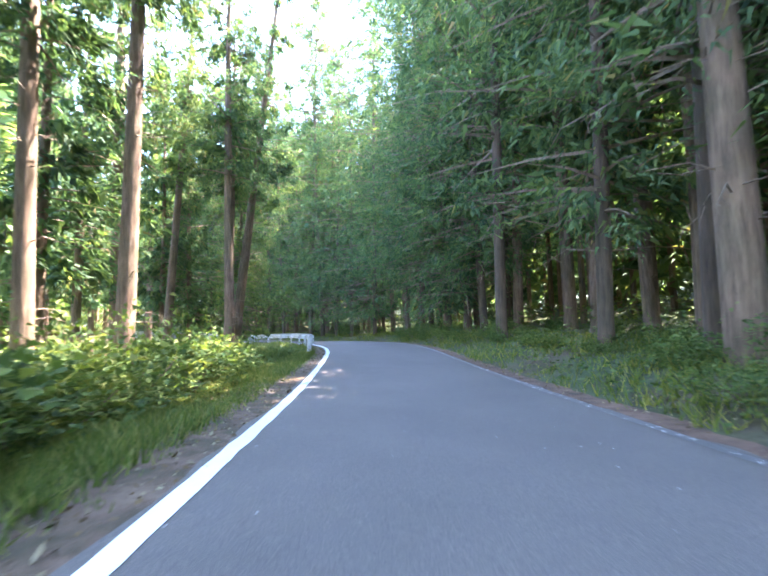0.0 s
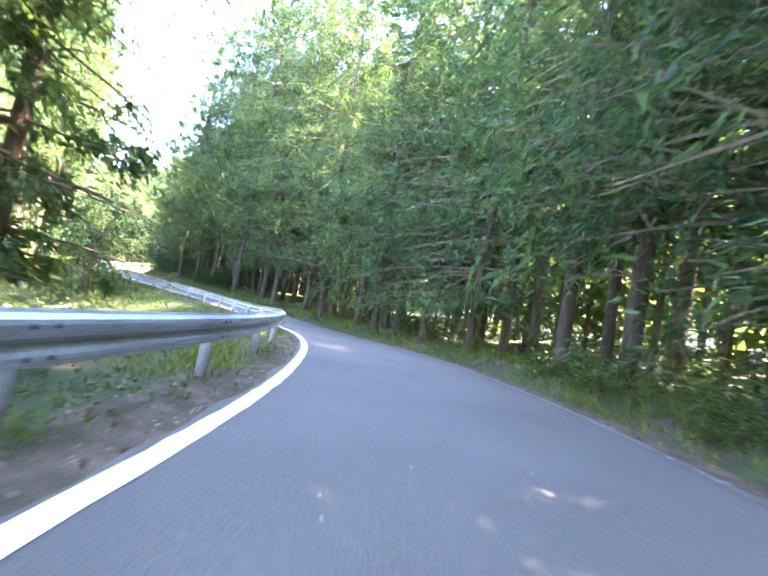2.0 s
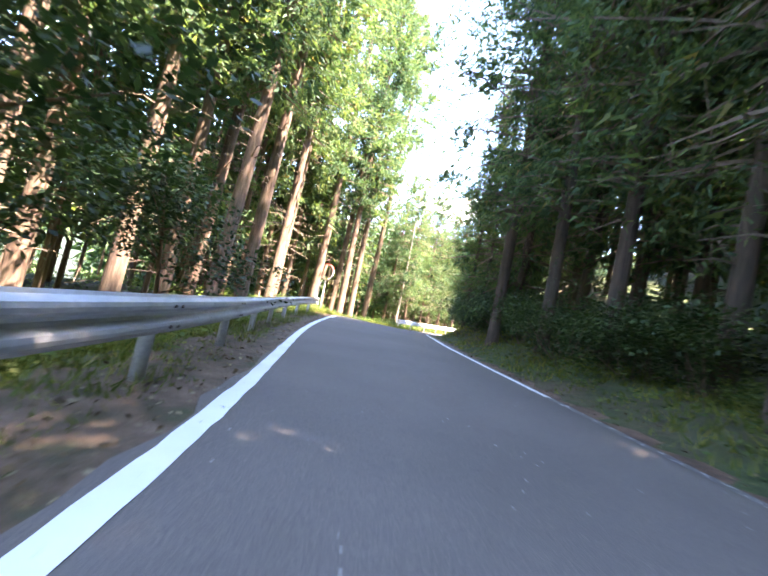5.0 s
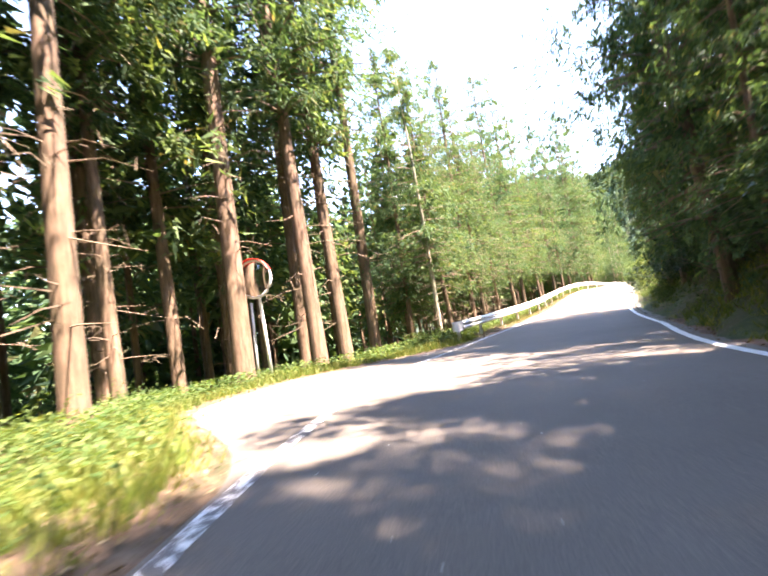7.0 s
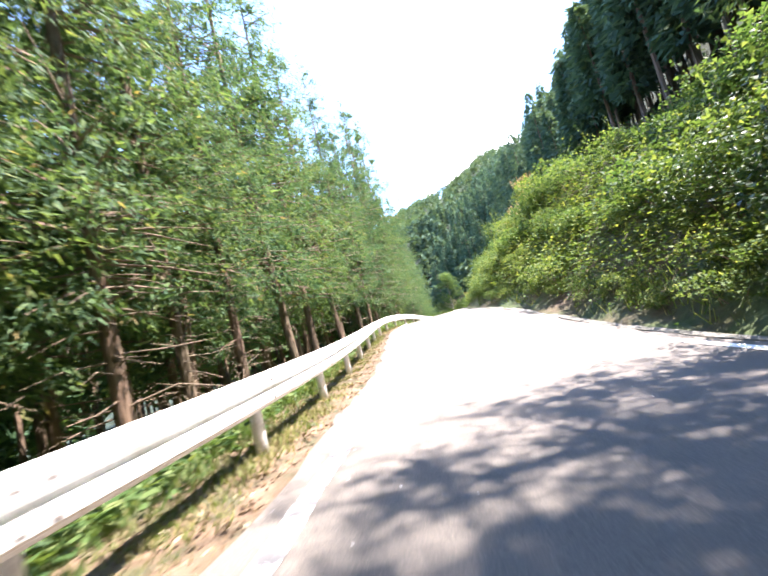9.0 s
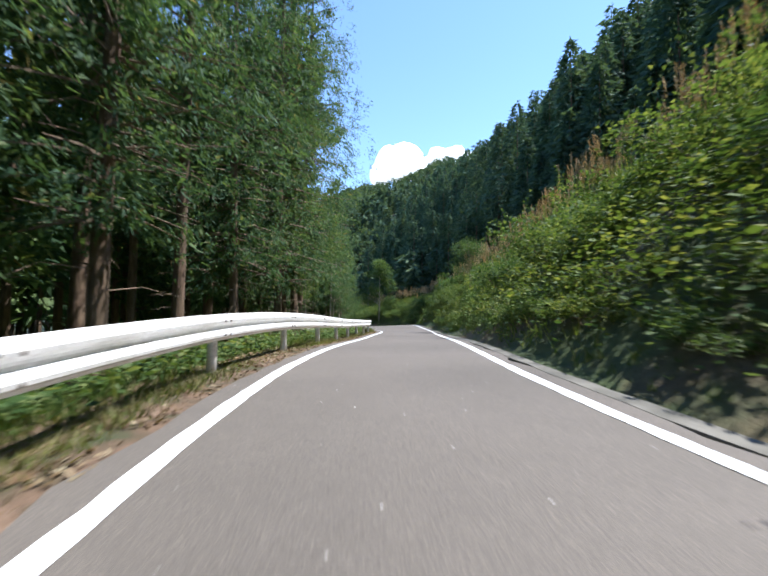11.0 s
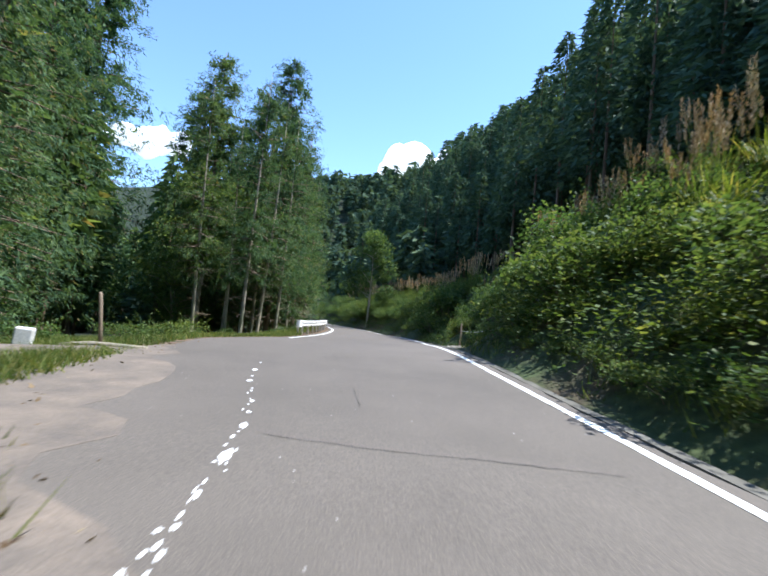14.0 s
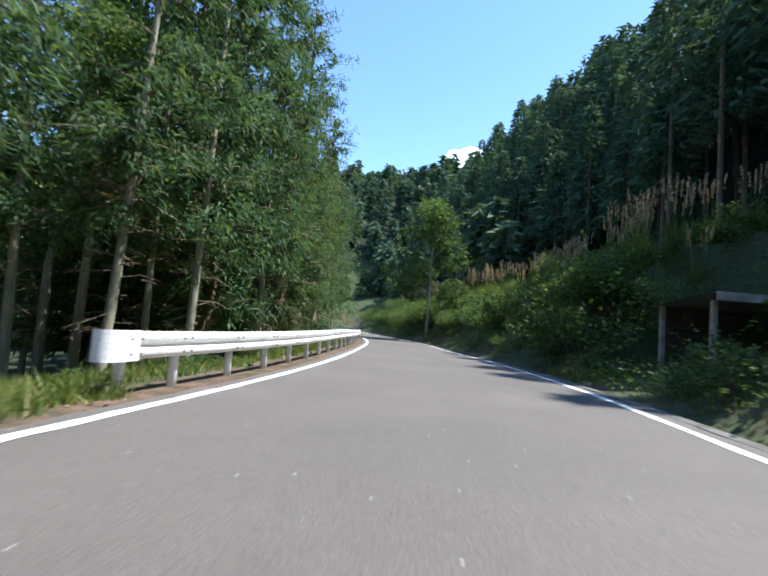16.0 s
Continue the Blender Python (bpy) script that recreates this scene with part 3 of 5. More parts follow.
def cedar_parts(seed, height, bare, reach, sprays, size, lean=0.0, dead=14, radius=0.17, bark=M_BARK, twig=1.0, taper=0.62):
    """A conifer: tapered trunk, drooping boughs of many sprays, dead twigs below the crown."""
    rng = np.random.default_rng(seed)
    bend = rng.normal(size=2) * 0.12
    hs = np.array([-0.5, 0.0, 0.25, height * 0.2, height * 0.4, height * 0.6, height * 0.8, height])

    def spine(z):
        t = np.asarray(z, float) / height
        return np.stack([bend[0] * np.sin(t * 3.0) + lean * t * height, bend[1] * np.sin(t * 2.3), np.asarray(z, float)], -1)

    rad = radius * np.array([1.5, 1.3, 1.08, 0.92, 0.76, 0.55, 0.30, 0.04])
    trunk = mesh_of("trunk", *tube_data(spine(hs), rad, 9), bark, True)
    boughs = max(24, sprays // 75)
    hb = bare + (height - bare) * rng.beta(0.95, 1.4 if taper > 0.5 else 1.05, boughs) * 0.98
    t = (hb - bare) / (height - bare)
    length = reach * (1 - t) ** taper * np.minimum(1, 0.45 + t * 4.0) * rng.uniform(0.6, 1.15, boughs) + 0.25
    az = rng.uniform(0, 2 * math.pi, boughs)
    rise = 0.35 * t + rng.normal(size=boughs) * 0.12 - 0.05
    root = spine(hb)
    out = np.stack([np.cos(az), np.sin(az), rise], 1)
    tufts = max(60, sprays // 16)
    inner = sprays // 4
    which = rng.choice(boughs, tufts, p=(length + 0.3) / (length + 0.3).sum())
    u = rng.uniform(0.25, 1.0, tufts) ** 0.6
    u[:tufts // 5] = rng.uniform(0.05, 0.6, tufts // 5)
    L = length[which]
    c = root[which] + out[which] * (L * u)[:, None]
    c[:, 2] += -0.24 * L * u ** 2
    c += rng.normal(size=(tufts, 3)) * (0.05 + 0.09 * L * u)[:, None] * np.array((1.0, 1.0, 0.6))
    k = rng.integers(0, tufts, sprays)
    # coarse shoots near the stem, fine hanging sprays outside
    k[:inner] = rng.integers(0, tufts // 5, inner)
    sz = size * rng.uniform(0.55, 1.35, sprays)
    sz[:inner] *= 1.45
    thick = np.full(sprays, 0.12)
    thick[:inner] = 0.19
    a = out[which][k] * np.array((0.5, 0.5, 0.2)) + (spread(rng, tufts) * 0.55)[k] + spread(rng, sprays) * 0.6 + np.array((0, 0, -0.5))
    a = a / np.linalg.norm(a, axis=1, keepdims=True) * sz[:, None]
    p = c[k] + rng.normal(size=(sprays, 3)) * (0.06 + 0.25 * size)
    b = np.cross(a, spread(rng, sprays))
    b = b / (np.linalg.norm(b, axis=1, keepdims=True) + 1e-6) * (sz * thick)[:, None]
    crown = slivers_mesh("crown", p, a, b, M_CEDAR)
    bits = []
    for k in range(0, boughs, 2):
        e = root[k] + out[k] * length[k] * 0.75
        e[2] -= 0.10 * length[k]
        bits.append(tube_data([root[k], (root[k] + e) / 2 + (0, 0, 0.05), e], (0.03, 0.02, 0.006), 3, False))
    for k in range(dead):
        z = rng.uniform(0.18, 1.0) * max(bare, height * 0.35)
        an = rng.uniform(0, 2 * math.pi)
        ln = rng.uniform(0.4, 1.0) * reach * 0.5 * (0.6 + 0.4 * twig)
        d = np.array((math.cos(an), math.sin(an), rng.uniform(-0.25, 0.2)))
        q = spine(z)
        mid = q + d * ln * 0.5 + rng.normal(size=3) * 0.06 * ln
        end = q + d * ln + np.array((0, 0, -0.12 * ln))
        bits.append(tube_data([q, mid, end], (0.016 * twig, 0.010 * twig, 0.003 * twig), 4 if twig > 1 else 3, False))
        for f in (0.55, 0.8):
            w = q + (end - q) * f
            bits.append(tube_data([w, w + rng.normal(size=3) * 0.28 * ln * 0.5], (0.009, 0.003), 3, False))
    twigs = mesh_of("dead_wood", *merged(bits), M_TWIG)
    return trunk, crown, twigs


def plant_thing(name, meshes, label, category, group, part_names):
    thing = new(name)
    tagged(thing, label, category, group)
    for me, nm in zip(meshes, part_names):
        ob = piece(nm, me, thing)
        if nm in ("dead_wood", "branching", "blades", "seed_heads"):
            tagged(ob, kind="stuff")
    return thing


def place(x, y, turn, scale, sink=0.05, tilt=0.0, tilt_dir=0.0, z=None):
    z = gz(x, y) if z is None else z
    lean = Matrix.Rotation(tilt, 4, Vector((math.sin(tilt_dir), -math.cos(tilt_dir), 0))) if tilt else Matrix.Identity(4)
    return Matrix.Translation((x, y, z - sink)) @ lean @ Matrix.Rotation(turn, 4, "Z") @ Matrix.Diagonal((scale, scale, scale, 1))


def leaf_cloud(rng, centres, radii, n, size, up=0.2, ratio=0.30, droop=0.0):
    """Leaves on the outer part of overlapping uneven clumps."""
    w = (np.asarray(radii) ** 2).sum(1)
    k = rng.choice(len(centres), n, p=w / w.sum())
    d = spread(rng, n)
    rr = rng.uniform(0.35, 1.0, n) ** 0.45
    bump_ = 1 + 0.28 * np.sin(d[:, 0] * 7 + k) * np.cos(d[:, 1] * 6 + 2 * k)
    p = np.asarray(centres)[k] + d * np.asarray(radii)[k] * (rr * bump_)[:, None]
    sz = size * rng.uniform(0.6, 1.4, n)
    a = (d * 0.6 + spread(rng, n) * 0.8) * np.array((1, 1, 0.45)) + np.array((0, 0, up * 0.6 - droop))
    a = a / np.linalg.norm(a, axis=1, keepdims=True) * sz[:, None]
    b = np.cross(a, spread(rng, n) * 0.75 + np.array((0, 0, 1.0)))
    b = b / (np.linalg.norm(b, axis=1, keepdims=True) + 1e-6) * (sz * ratio)[:, None]
    return p, diamonds(p, a, b)


def bush_parts(seed, wide, high, leaves, size, mat=M_BROAD, stems=6):
    rng = np.random.default_rng(seed)
    n = 7
    centres = np.stack([rng.normal(size=n) * wide * 0.27, rng.normal(size=n) * wide * 0.27, rng.uniform(0.25, 0.72, n) * high], 1)
    radii = np.stack([rng.uniform(0.22, 0.40, n) * wide, rng.uniform(0.22, 0.40, n) * wide, rng.uniform(0.22, 0.34, n) * high], 1)
    p, quads = leaf_cloud(rng, centres, radii, leaves, size)
    quads[..., 2] = np.maximum(quads[..., 2], 0.02)
    # long shoots that stand out of the outline
    shoots = []
    for k in range(9):
        d = spread(rng, 1)[0]
        d[2] = abs(d[2]) + 0.5
        o = centres[k % n]
        tip = o + d * np.array((wide, wide, high)) * 0.55
        for f in np.linspace(0.45, 1.0, 9):
            q = o + (tip - o) * f
            a = spread(rng, 1)[0] * size * 1.1
            b = np.cross(a, spread(rng, 1)[0]) * 0.30
            shoots.append(diamonds(q[None], a[None], b[None])[0])
    every = np.concatenate([quads, np.array(shoots)])
    foliage = slivers_mesh("foliage", every[:, 0], every[:, 2] - every[:, 0], (every[:, 1] - every[:, 3]) * 0.8, mat)
    bits = []
    for k in range(stems):
        c = centres[k % n]
        q = rng.normal(size=3) * 0.05 * wide
        q[2] = -0.25
        bits.append(tube_data([q, (q + c) / 2 + rng.normal(size=3) * 0.06, c], (0.028, 0.02, 0.006), 4, False))
    return mesh_of("stem_cluster", *merged(bits), M_TWIG), foliage


def broad_tree_parts(seed, height, wide, leaves, size, fork=0.3, radius=0.13, bark=M_BARK_PALE, leaf=M_BROAD):
    """A broadleaf tree: forked trunk, limbs, and clumps of leaves with gaps."""
    rng = np.random.default_rng(seed)
    bits = []
    top = np.array((rng.normal() * 0.3, rng.normal() * 0.3, height * 0.82))
    base = np.array((0, 0, -0.4))
    knee = np.array((rng.normal() * 0.1, rng.normal() * 0.1, height * fork))
    bits.append(tube_data([base, (0, 0, 0.1), knee, (knee + top) / 2 + rng.normal(size=3) * 0.15, top], (radius * 1.4, radius * 1.15, radius * 0.9, radius * 0.55, 0.02), 8))
    limbs, centres, radii = [], [], []
    for k in range(13):
        f = rng.uniform(0.0, 0.9)
        q = knee + (top - knee) * f
        an = k * 2.4 + rng.uniform(-0.4, 0.4)
        ln = wide * 0.5 * (1 - 0.55 * f) * rng.uniform(0.7, 1.1)
        e = q + np.array((math.cos(an) * ln, math.sin(an) * ln, ln * rng.uniform(0.25, 0.8)))
        limbs.append(tube_data([q, (q + e) / 2 + (0, 0, 0.12), e], (radius * 0.42, radius * 0.26, 0.012), 5, False))
        for g, rad in ((1.0, 0.22), (0.62, 0.17)):
            centres.append(q + (e - q) * g + rng.normal(size=3) * 0.15)
            radii.append(np.array((1, 1, 0.72)) * wide * rad * rng.uniform(0.7, 1.15))
    centres.append(top)
    radii.append(np.array((1, 1, 0.8)) * wide * 0.2)
    p, quads = leaf_cloud(rng, np.array(centres), np.array(radii), leaves, size, up=-0.1)
    trunk = mesh_of("trunk", *merged(bits), bark, True)
    limb = mesh_of("branching", *merged(limbs), bark, True)
    return trunk, limb, quads_mesh("crown", quads, leaf)


def plume_parts(seed, high=2.1, blades=90, plumes=10):
    """Tall grass with dry feathery heads."""
    rng = np.random.default_rng(seed)
    quads, heads = [], []
    for k in range(blades):
        an, ln = rng.uniform(0, 2 * math.pi), high * rng.uniform(0.45, 0.85)
        d = np.array((math.cos(an), math.sin(an), 0))
        o = rng.normal(size=3) * 0.10
        o[2] = 0
        w = np.array((-d[1], d[0], 0)) * 0.012
        arc = rng.uniform(0.2, 0.6)
        pts = [o + d * ln * arc * f ** 2 + np.array((0, 0, ln * (f - 0.28 * f ** 2))) for f in (0, 0.4, 0.75, 1.0)]
        for i in range(3):
            e = 0.25 if i == 2 else 1
            quads.append((pts[i] - w, pts[i] + w, pts[i + 1] + w * e, pts[i + 1] - w * e))
    for k in range(plumes):
        an = rng.uniform(0, 2 * math.pi)
        d = np.array((math.cos(an), math.sin(an), 0)) * rng.uniform(0.05, 0.3)
        top = d * high + np.array((0, 0, high * rng.uniform(0.9, 1.2)))
        w = np.array((0.006, 0, 0))
        quads.append((np.zeros(3) - w, np.zeros(3) + w, top + w, top - w))
        for j in range(44):
            q = top + (d * 0.25 + np.array((0, 0, 0.55))) * rng.uniform(-0.25, 0.75) - np.array((0, 0, 0.12))
            a = np.array((d[0], d[1], 0.7)) * 0.13 + spread(rng, 1)[0] * 0.07
            b = np.cross(a, spread(rng, 1)[0]) * 0.13
            heads.append(diamonds(q[None], a[None], b[None])[0])
    return quads_mesh("blades", np.array(quads), M_GRASS), quads_mesh("plumes", np.array(heads), M_PLUME)


def tilt_of(rng, most):
    return abs(rng.normal()) * radians(most), rng.uniform(0, 2 * math.pi)


rng = np.random.default_rng(11)
TREE_PARTS = ("trunk", "crown", "dead_wood")
PLANTATION = "cedars of the roadside plantation"
# tall bare-stemmed cedars, and edge cedars clothed almost to the ground
bare_kinds = [plant_thing("cedar_tree", cedar_parts(100 + k, 19 + k * 0.9, 8.0 - k * 0.8, 2.4, 9500, 0.17, dead=24, radius=0.17 + 0.012 * k),
                          "tall cedar with a bare red-brown trunk and high crown", "tree", PLANTATION, TREE_PARTS) for k in range(3)]
canopy_kinds = [plant_thing("cedar_tree", cedar_parts(106 + k, 19.5 + k, 7.2 - k * 0.9, 2.8, 14000, 0.19, dead=30, radius=0.17 + 0.012 * k, taper=0.3),
                            "tall cedar with a sunlit red-brown trunk and wide crown", "tree", PLANTATION, TREE_PARTS) for k in range(2)]
full_kinds = [plant_thing("cedar_tree", cedar_parts(120 + k, 16.5 + k * 1.2, 0.7 + 0.5 * k, 2.9, 18000, 0.15, dead=12, radius=0.125),
                          "cedar clothed in drooping dark green foliage nearly to the ground", "tree", PLANTATION, TREE_PARTS) for k in range(3)]
edge_kinds = [plant_thing("cedar_tree", cedar_parts(126 + k, 17.0 + k, 2.5 + 0.5 * k, 2.9, 24000, 0.122, dead=16, radius=0.13),
                          "cedar with drooping green boughs above bare dead lower twigs", "tree", PLANTATION, TREE_PARTS) for k in range(2)]
twiggy_kinds = [plant_thing("cedar_tree", cedar_parts(128 + k, 17.0 + k, 3.0 + 0.6 * k, 2.9, 24000, 0.122, dead=44, radius=0.13, twig=1.2),
                            "cedar with drooping green boughs above tangled dead brown branches", "tree", PLANTATION, TREE_PARTS) for k in range(2)]
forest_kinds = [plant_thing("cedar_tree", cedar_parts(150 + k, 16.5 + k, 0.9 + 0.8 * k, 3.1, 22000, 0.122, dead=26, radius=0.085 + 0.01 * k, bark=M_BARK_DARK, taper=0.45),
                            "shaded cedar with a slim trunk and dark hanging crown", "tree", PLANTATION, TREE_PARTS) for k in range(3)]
back_kinds = [plant_thing("cedar_tree", cedar_parts(130 + k, 18 + k * 1.2, 4.0 + 1.5 * k, 2.7, 5600, 0.33, dead=6, radius=0.17),
                          "tall cedar standing deeper in the plantation", "tree", PLANTATION, TREE_PARTS) for k in range(2)]
clump_kinds = [plant_thing("cedar_tree", cedar_parts(160 + k, 17.0 + k, 1.6, 3.1, 30000, 0.20, dead=8, radius=0.16, taper=0.48),
                           "broad dark cedar with a dense heavy crown", "tree", PLANTATION, TREE_PARTS) for k in range(2)]
slim_kinds = [plant_thing("cedar_tree", cedar_parts(134 + k, 13.5 + k, 3.2, 2.1, 9000, 0.145, dead=34, radius=0.095, bark=M_BARK_PALE),
                          "slim young cedar with a pale stem and dead lower twigs", "tree", PLANTATION, TREE_PARTS) for k in range(2)]
BROAD_PARTS = ("trunk", "branching", "crown")
broad_kinds = [plant_thing("broadleaf_tree", broad_tree_parts(140 + k, 8.0 + k * 1.5, 4.8, 6500, 0.115, radius=0.10),
                           "slender broadleaf tree with a pale stem at the forest edge", "tree", "broadleaf trees at the forest edge", BROAD_PARTS) for k in range(2)]
used = set()
taken = [(-45.1, 76.5), (-44.0, 75.7), (-42.9, 75.0), (-41.8, 74.1)]


def plant(kinds, x, y, turn, scale, tilt=(0, 0), sink=0.05):
    """Set a plant: the first of a kind is moved into place, later ones are copies."""
    k = int(rng.integers(len(kinds)))
    ob = kinds[k]
    m = place(x, y, turn, scale, sink, *tilt)
    if ob.name in used:
        ob = copy_thing(ob, m)
    else:
        ob.matrix_basis = m
        used.add(ob.name)
    return ob


def clear_of(x, y, gap):
    return all((x - a) ** 2 + (y - b) ** 2 > gap * gap for a, b in taken)


def in_gap(x, y):
    """The open lane over the lay-by, between two clumps of trees, and the clearing behind it."""
    if 139 < y <= 174:
        return -45.0 - (y - 133) * 0.551 < x < (-41.0 - max(y - 152, 0) * 0.98)
    return 174 < y < 206 and -66.5 - (y - 174) * 1.04 < x < -62.5 - (y - 174) * 0.51


def left_clear(s):
    return float(4.2 + 8.5 * smoothstep(27, 34, s) * (1 - smoothstep(68, 80, s)) + 2.2 * smoothstep(82, 88, s) * (1 - smoothstep(98, 104, s))
                 - 0.5 * smoothstep(98, 104, s) + 7.5 * smoothstep(154, 159, s) * (1 - smoothstep(168, 176, s)))


# trees at known places: (x, y, kind, scale, tilt degrees, tilt bearing)
for x, y, kinds, sc, ti, td in ((-12.5, 18.0, bare_kinds, 1.2, 7, 3.14), (-46.4, 72.0, canopy_kinds, 1.3, 0.5, 0), (-47.5, 85.1, canopy_kinds, 1.4, 1, 2),
                                (-48.1, 80.7, canopy_kinds, 1.4, 0, 0), (-51.6, 170.6, clump_kinds, 1.2, 0, 0),
                                (-54.0, 172.4, clump_kinds, 1.2, 0, 0), (-56.6, 173.0, full_kinds, 0.9, 0, 0), (-50.6, 174.6, full_kinds, 1.0, 0, 0),
                                (-50.2, 161.3, slim_kinds, 1.0, 1, 3), (-50.5, 165.1, slim_kinds, 1.1, 2, 3), (-52.3, 164.6, slim_kinds, 0.9, 1, 0), (-53.4, 162.6, slim_kinds, 1.05, 1, 0), (-51.8, 168.0, slim_kinds, 1.0, 1, 2), (-48.7, 72.4, canopy_kinds, 1.4, 0, 0), (-43.3, 85.2, slim_kinds, 1.05, 1, 1), (-45.4, 75.6, canopy_kinds, 1.35, 1, 0), (-60.0, 150.0, full_kinds, 1.35, 0, 0), (-57.2, 171.6, clump_kinds, 1.1, 0, 0), (-53.2, 176.2, full_kinds, 1.1, 0, 0), (-56.0, 177.5, full_kinds, 1.0, 0, 0), (-53.4, 146.4, full_kinds, 1.05, 0, 0), (-52.6, 143.2, full_kinds, 1.1, 0, 0), (-55.4, 150.6, full_kinds, 1.25, 0, 0), (-51.4, 140.6, broad_kinds, 1.0, 0, 0), (-58.4, 154.0, full_kinds, 1.3, 0, 0),
                                (-56.2, 147.5, full_kinds, 1.3, 0, 0), (-60.2, 174.6, clump_kinds, 1.05, 0, 0), (-68.4, 173.0, clump_kinds, 1.7, 0, 0), (-71.5, 170.2, clump_kinds, 1.75, 0, 0),
                                (-67.6, 166.8, clump_kinds, 1.5, 0, 0), (-73.6, 175.0, full_kinds, 1.75, 0, 0), (-65.4, 161.0, full_kinds, 1.45, 0, 0), (-62.4, 157.0, full_kinds, 1.4, 0, 0), (-53.6, 167.6, broad_kinds, 1.25, 0, 0), (-56.0, 168.8, broad_kinds, 1.2, 0, 0), (-58.6, 170.6, broad_kinds, 1.1, 0, 0)):
    plant(kinds, x, y, rng.uniform(0, 6.28), sc, (radians(ti), td))
    taken.append((x, y))
q = (-46.0, 201.0)
lone = plant_thing("broadleaf_tree", broad_tree_parts(146, 15.5, 7.0, 11000, 0.24, fork=0.22, radius=0.15), "round pale green broadleaf tree at the end of the straight", "tree", "broadleaf trees at the forest edge", BROAD_PARTS)
lone.matrix_basis = place(q[0], q[1], 1.0, 1.0)
taken.append((q[0], q[1]))
for s, d, sc in ((141.0, 4.6, 1.25), (145.0, 4.2, 1.4), (149.0, 4.4, 1.3), (153.0, 5.3, 1.28)):
    q = road_point(s, -d)
    plant(edge_kinds, q[0], q[1], rng.uniform(0, 6.28), sc, tilt_of(rng, 1.0))
    taken.append((q[0], q[1]))
for s, d, sc in ((99.0, 2.4, 1.25), (100.6, 3.6, 1.3), (102.2, 2.4, 1.15), (103.4, 3.6, 1.1), (104.4, 1.9, 0.85), (105.6, 2.2, 0.75), (106.8, 2.8, 0.6), (104.8, 5.4, 0.9), (101.6, 6.0, 1.15), (98.4, 5.6, 1.15)):
    q = road_point(s, width_at(s) + d)
    plant(full_kinds, q[0], q[1], rng.uniform(0, 6.28), sc, tilt_of(rng, 1.5))
    taken.append((q[0], q[1]))
# low dense conifers on the bank top after the second bend
for s, d, sc in ((104.6, 3.4, 0.50), (105.8, 5.2, 0.46), (107.0, 6.2, 0.42), (108.4, 7.0, 0.36)):
    q = road_point(s, width_at(s) + d)
    plant(full_kinds, q[0], q[1], rng.uniform(0, 6.28), sc, tilt_of(rng, 1.5))
    taken.append((q[0], q[1]))
# an extra tree, added only to throw a shadow patch onto the road
q = road_point(155.6, width_at(155.6) + 2.5)
plant(broad_kinds, q[0], q[1], 2.0, 0.5)
taken.append((q[0], q[1]))
# left-hand plantation, two to four trees deep
count, deep = 0, []
rng = np.random.default_rng(21)
for s in np.arange(-12, 236, 2.4):
    for depth in range(2 if s < 60 else 4 if s < 104 else 3):
        d = left_clear(s) + depth * 3.1 + rng.uniform(-1.0, 1.0)
        if depth == 0 and rng.random() < 0.12:
            continue
        q = road_point(s + rng.uniform(-1, 1), -d)
        i, o = locate([q[0]], [q[1]])
        if o[0] > -left_clear(S[i[0]]) + 0.8 or not clear_of(q[0], q[1], 1.8) or in_gap(q[0], q[1]):
            continue
        sunny = 60 < s < 100 or s < 22
        kinds = bare_kinds if (rng.random() < (0.85 if sunny else 0.12 if 98 < s < 182 else 0.4)) else twiggy_kinds if 92 < s < 116 else edge_kinds if 94 < s < 158 else full_kinds
        if kinds is bare_kinds and 62 < s < 106:
            kinds = canopy_kinds
        if depth == 0 and rng.random() < (0.0 if sunny or 90 < s < 182 else 0.15):
            kinds = broad_kinds
        if depth > 1:
            deep.append((q[0], q[1], gz(q[0], q[1]), rng.uniform(16.5, 21.0) * (1.15 if 70 < s < 108 else 1.0)))
            taken.append((q[0], q[1]))
            continue
        if depth == 1 and s < 150 and rng.random() < 0.6:
            kinds = back_kinds
        elif depth == 0 and s > 176 and rng.random() < 0.5:
            kinds = slim_kinds
        plant(kinds, q[0], q[1], rng.uniform(0, 6.28), rng.uniform(0.86, 1.12) * (1.4 if 66 < s < 96 else 1.1 if s < 104 and s > 90 else 0.95 if 100 < s < 126 else 1.0), tilt_of(rng, 1.3))
        taken.append((q[0], q[1]))
        count += 1
rng = np.random.default_rng(22)
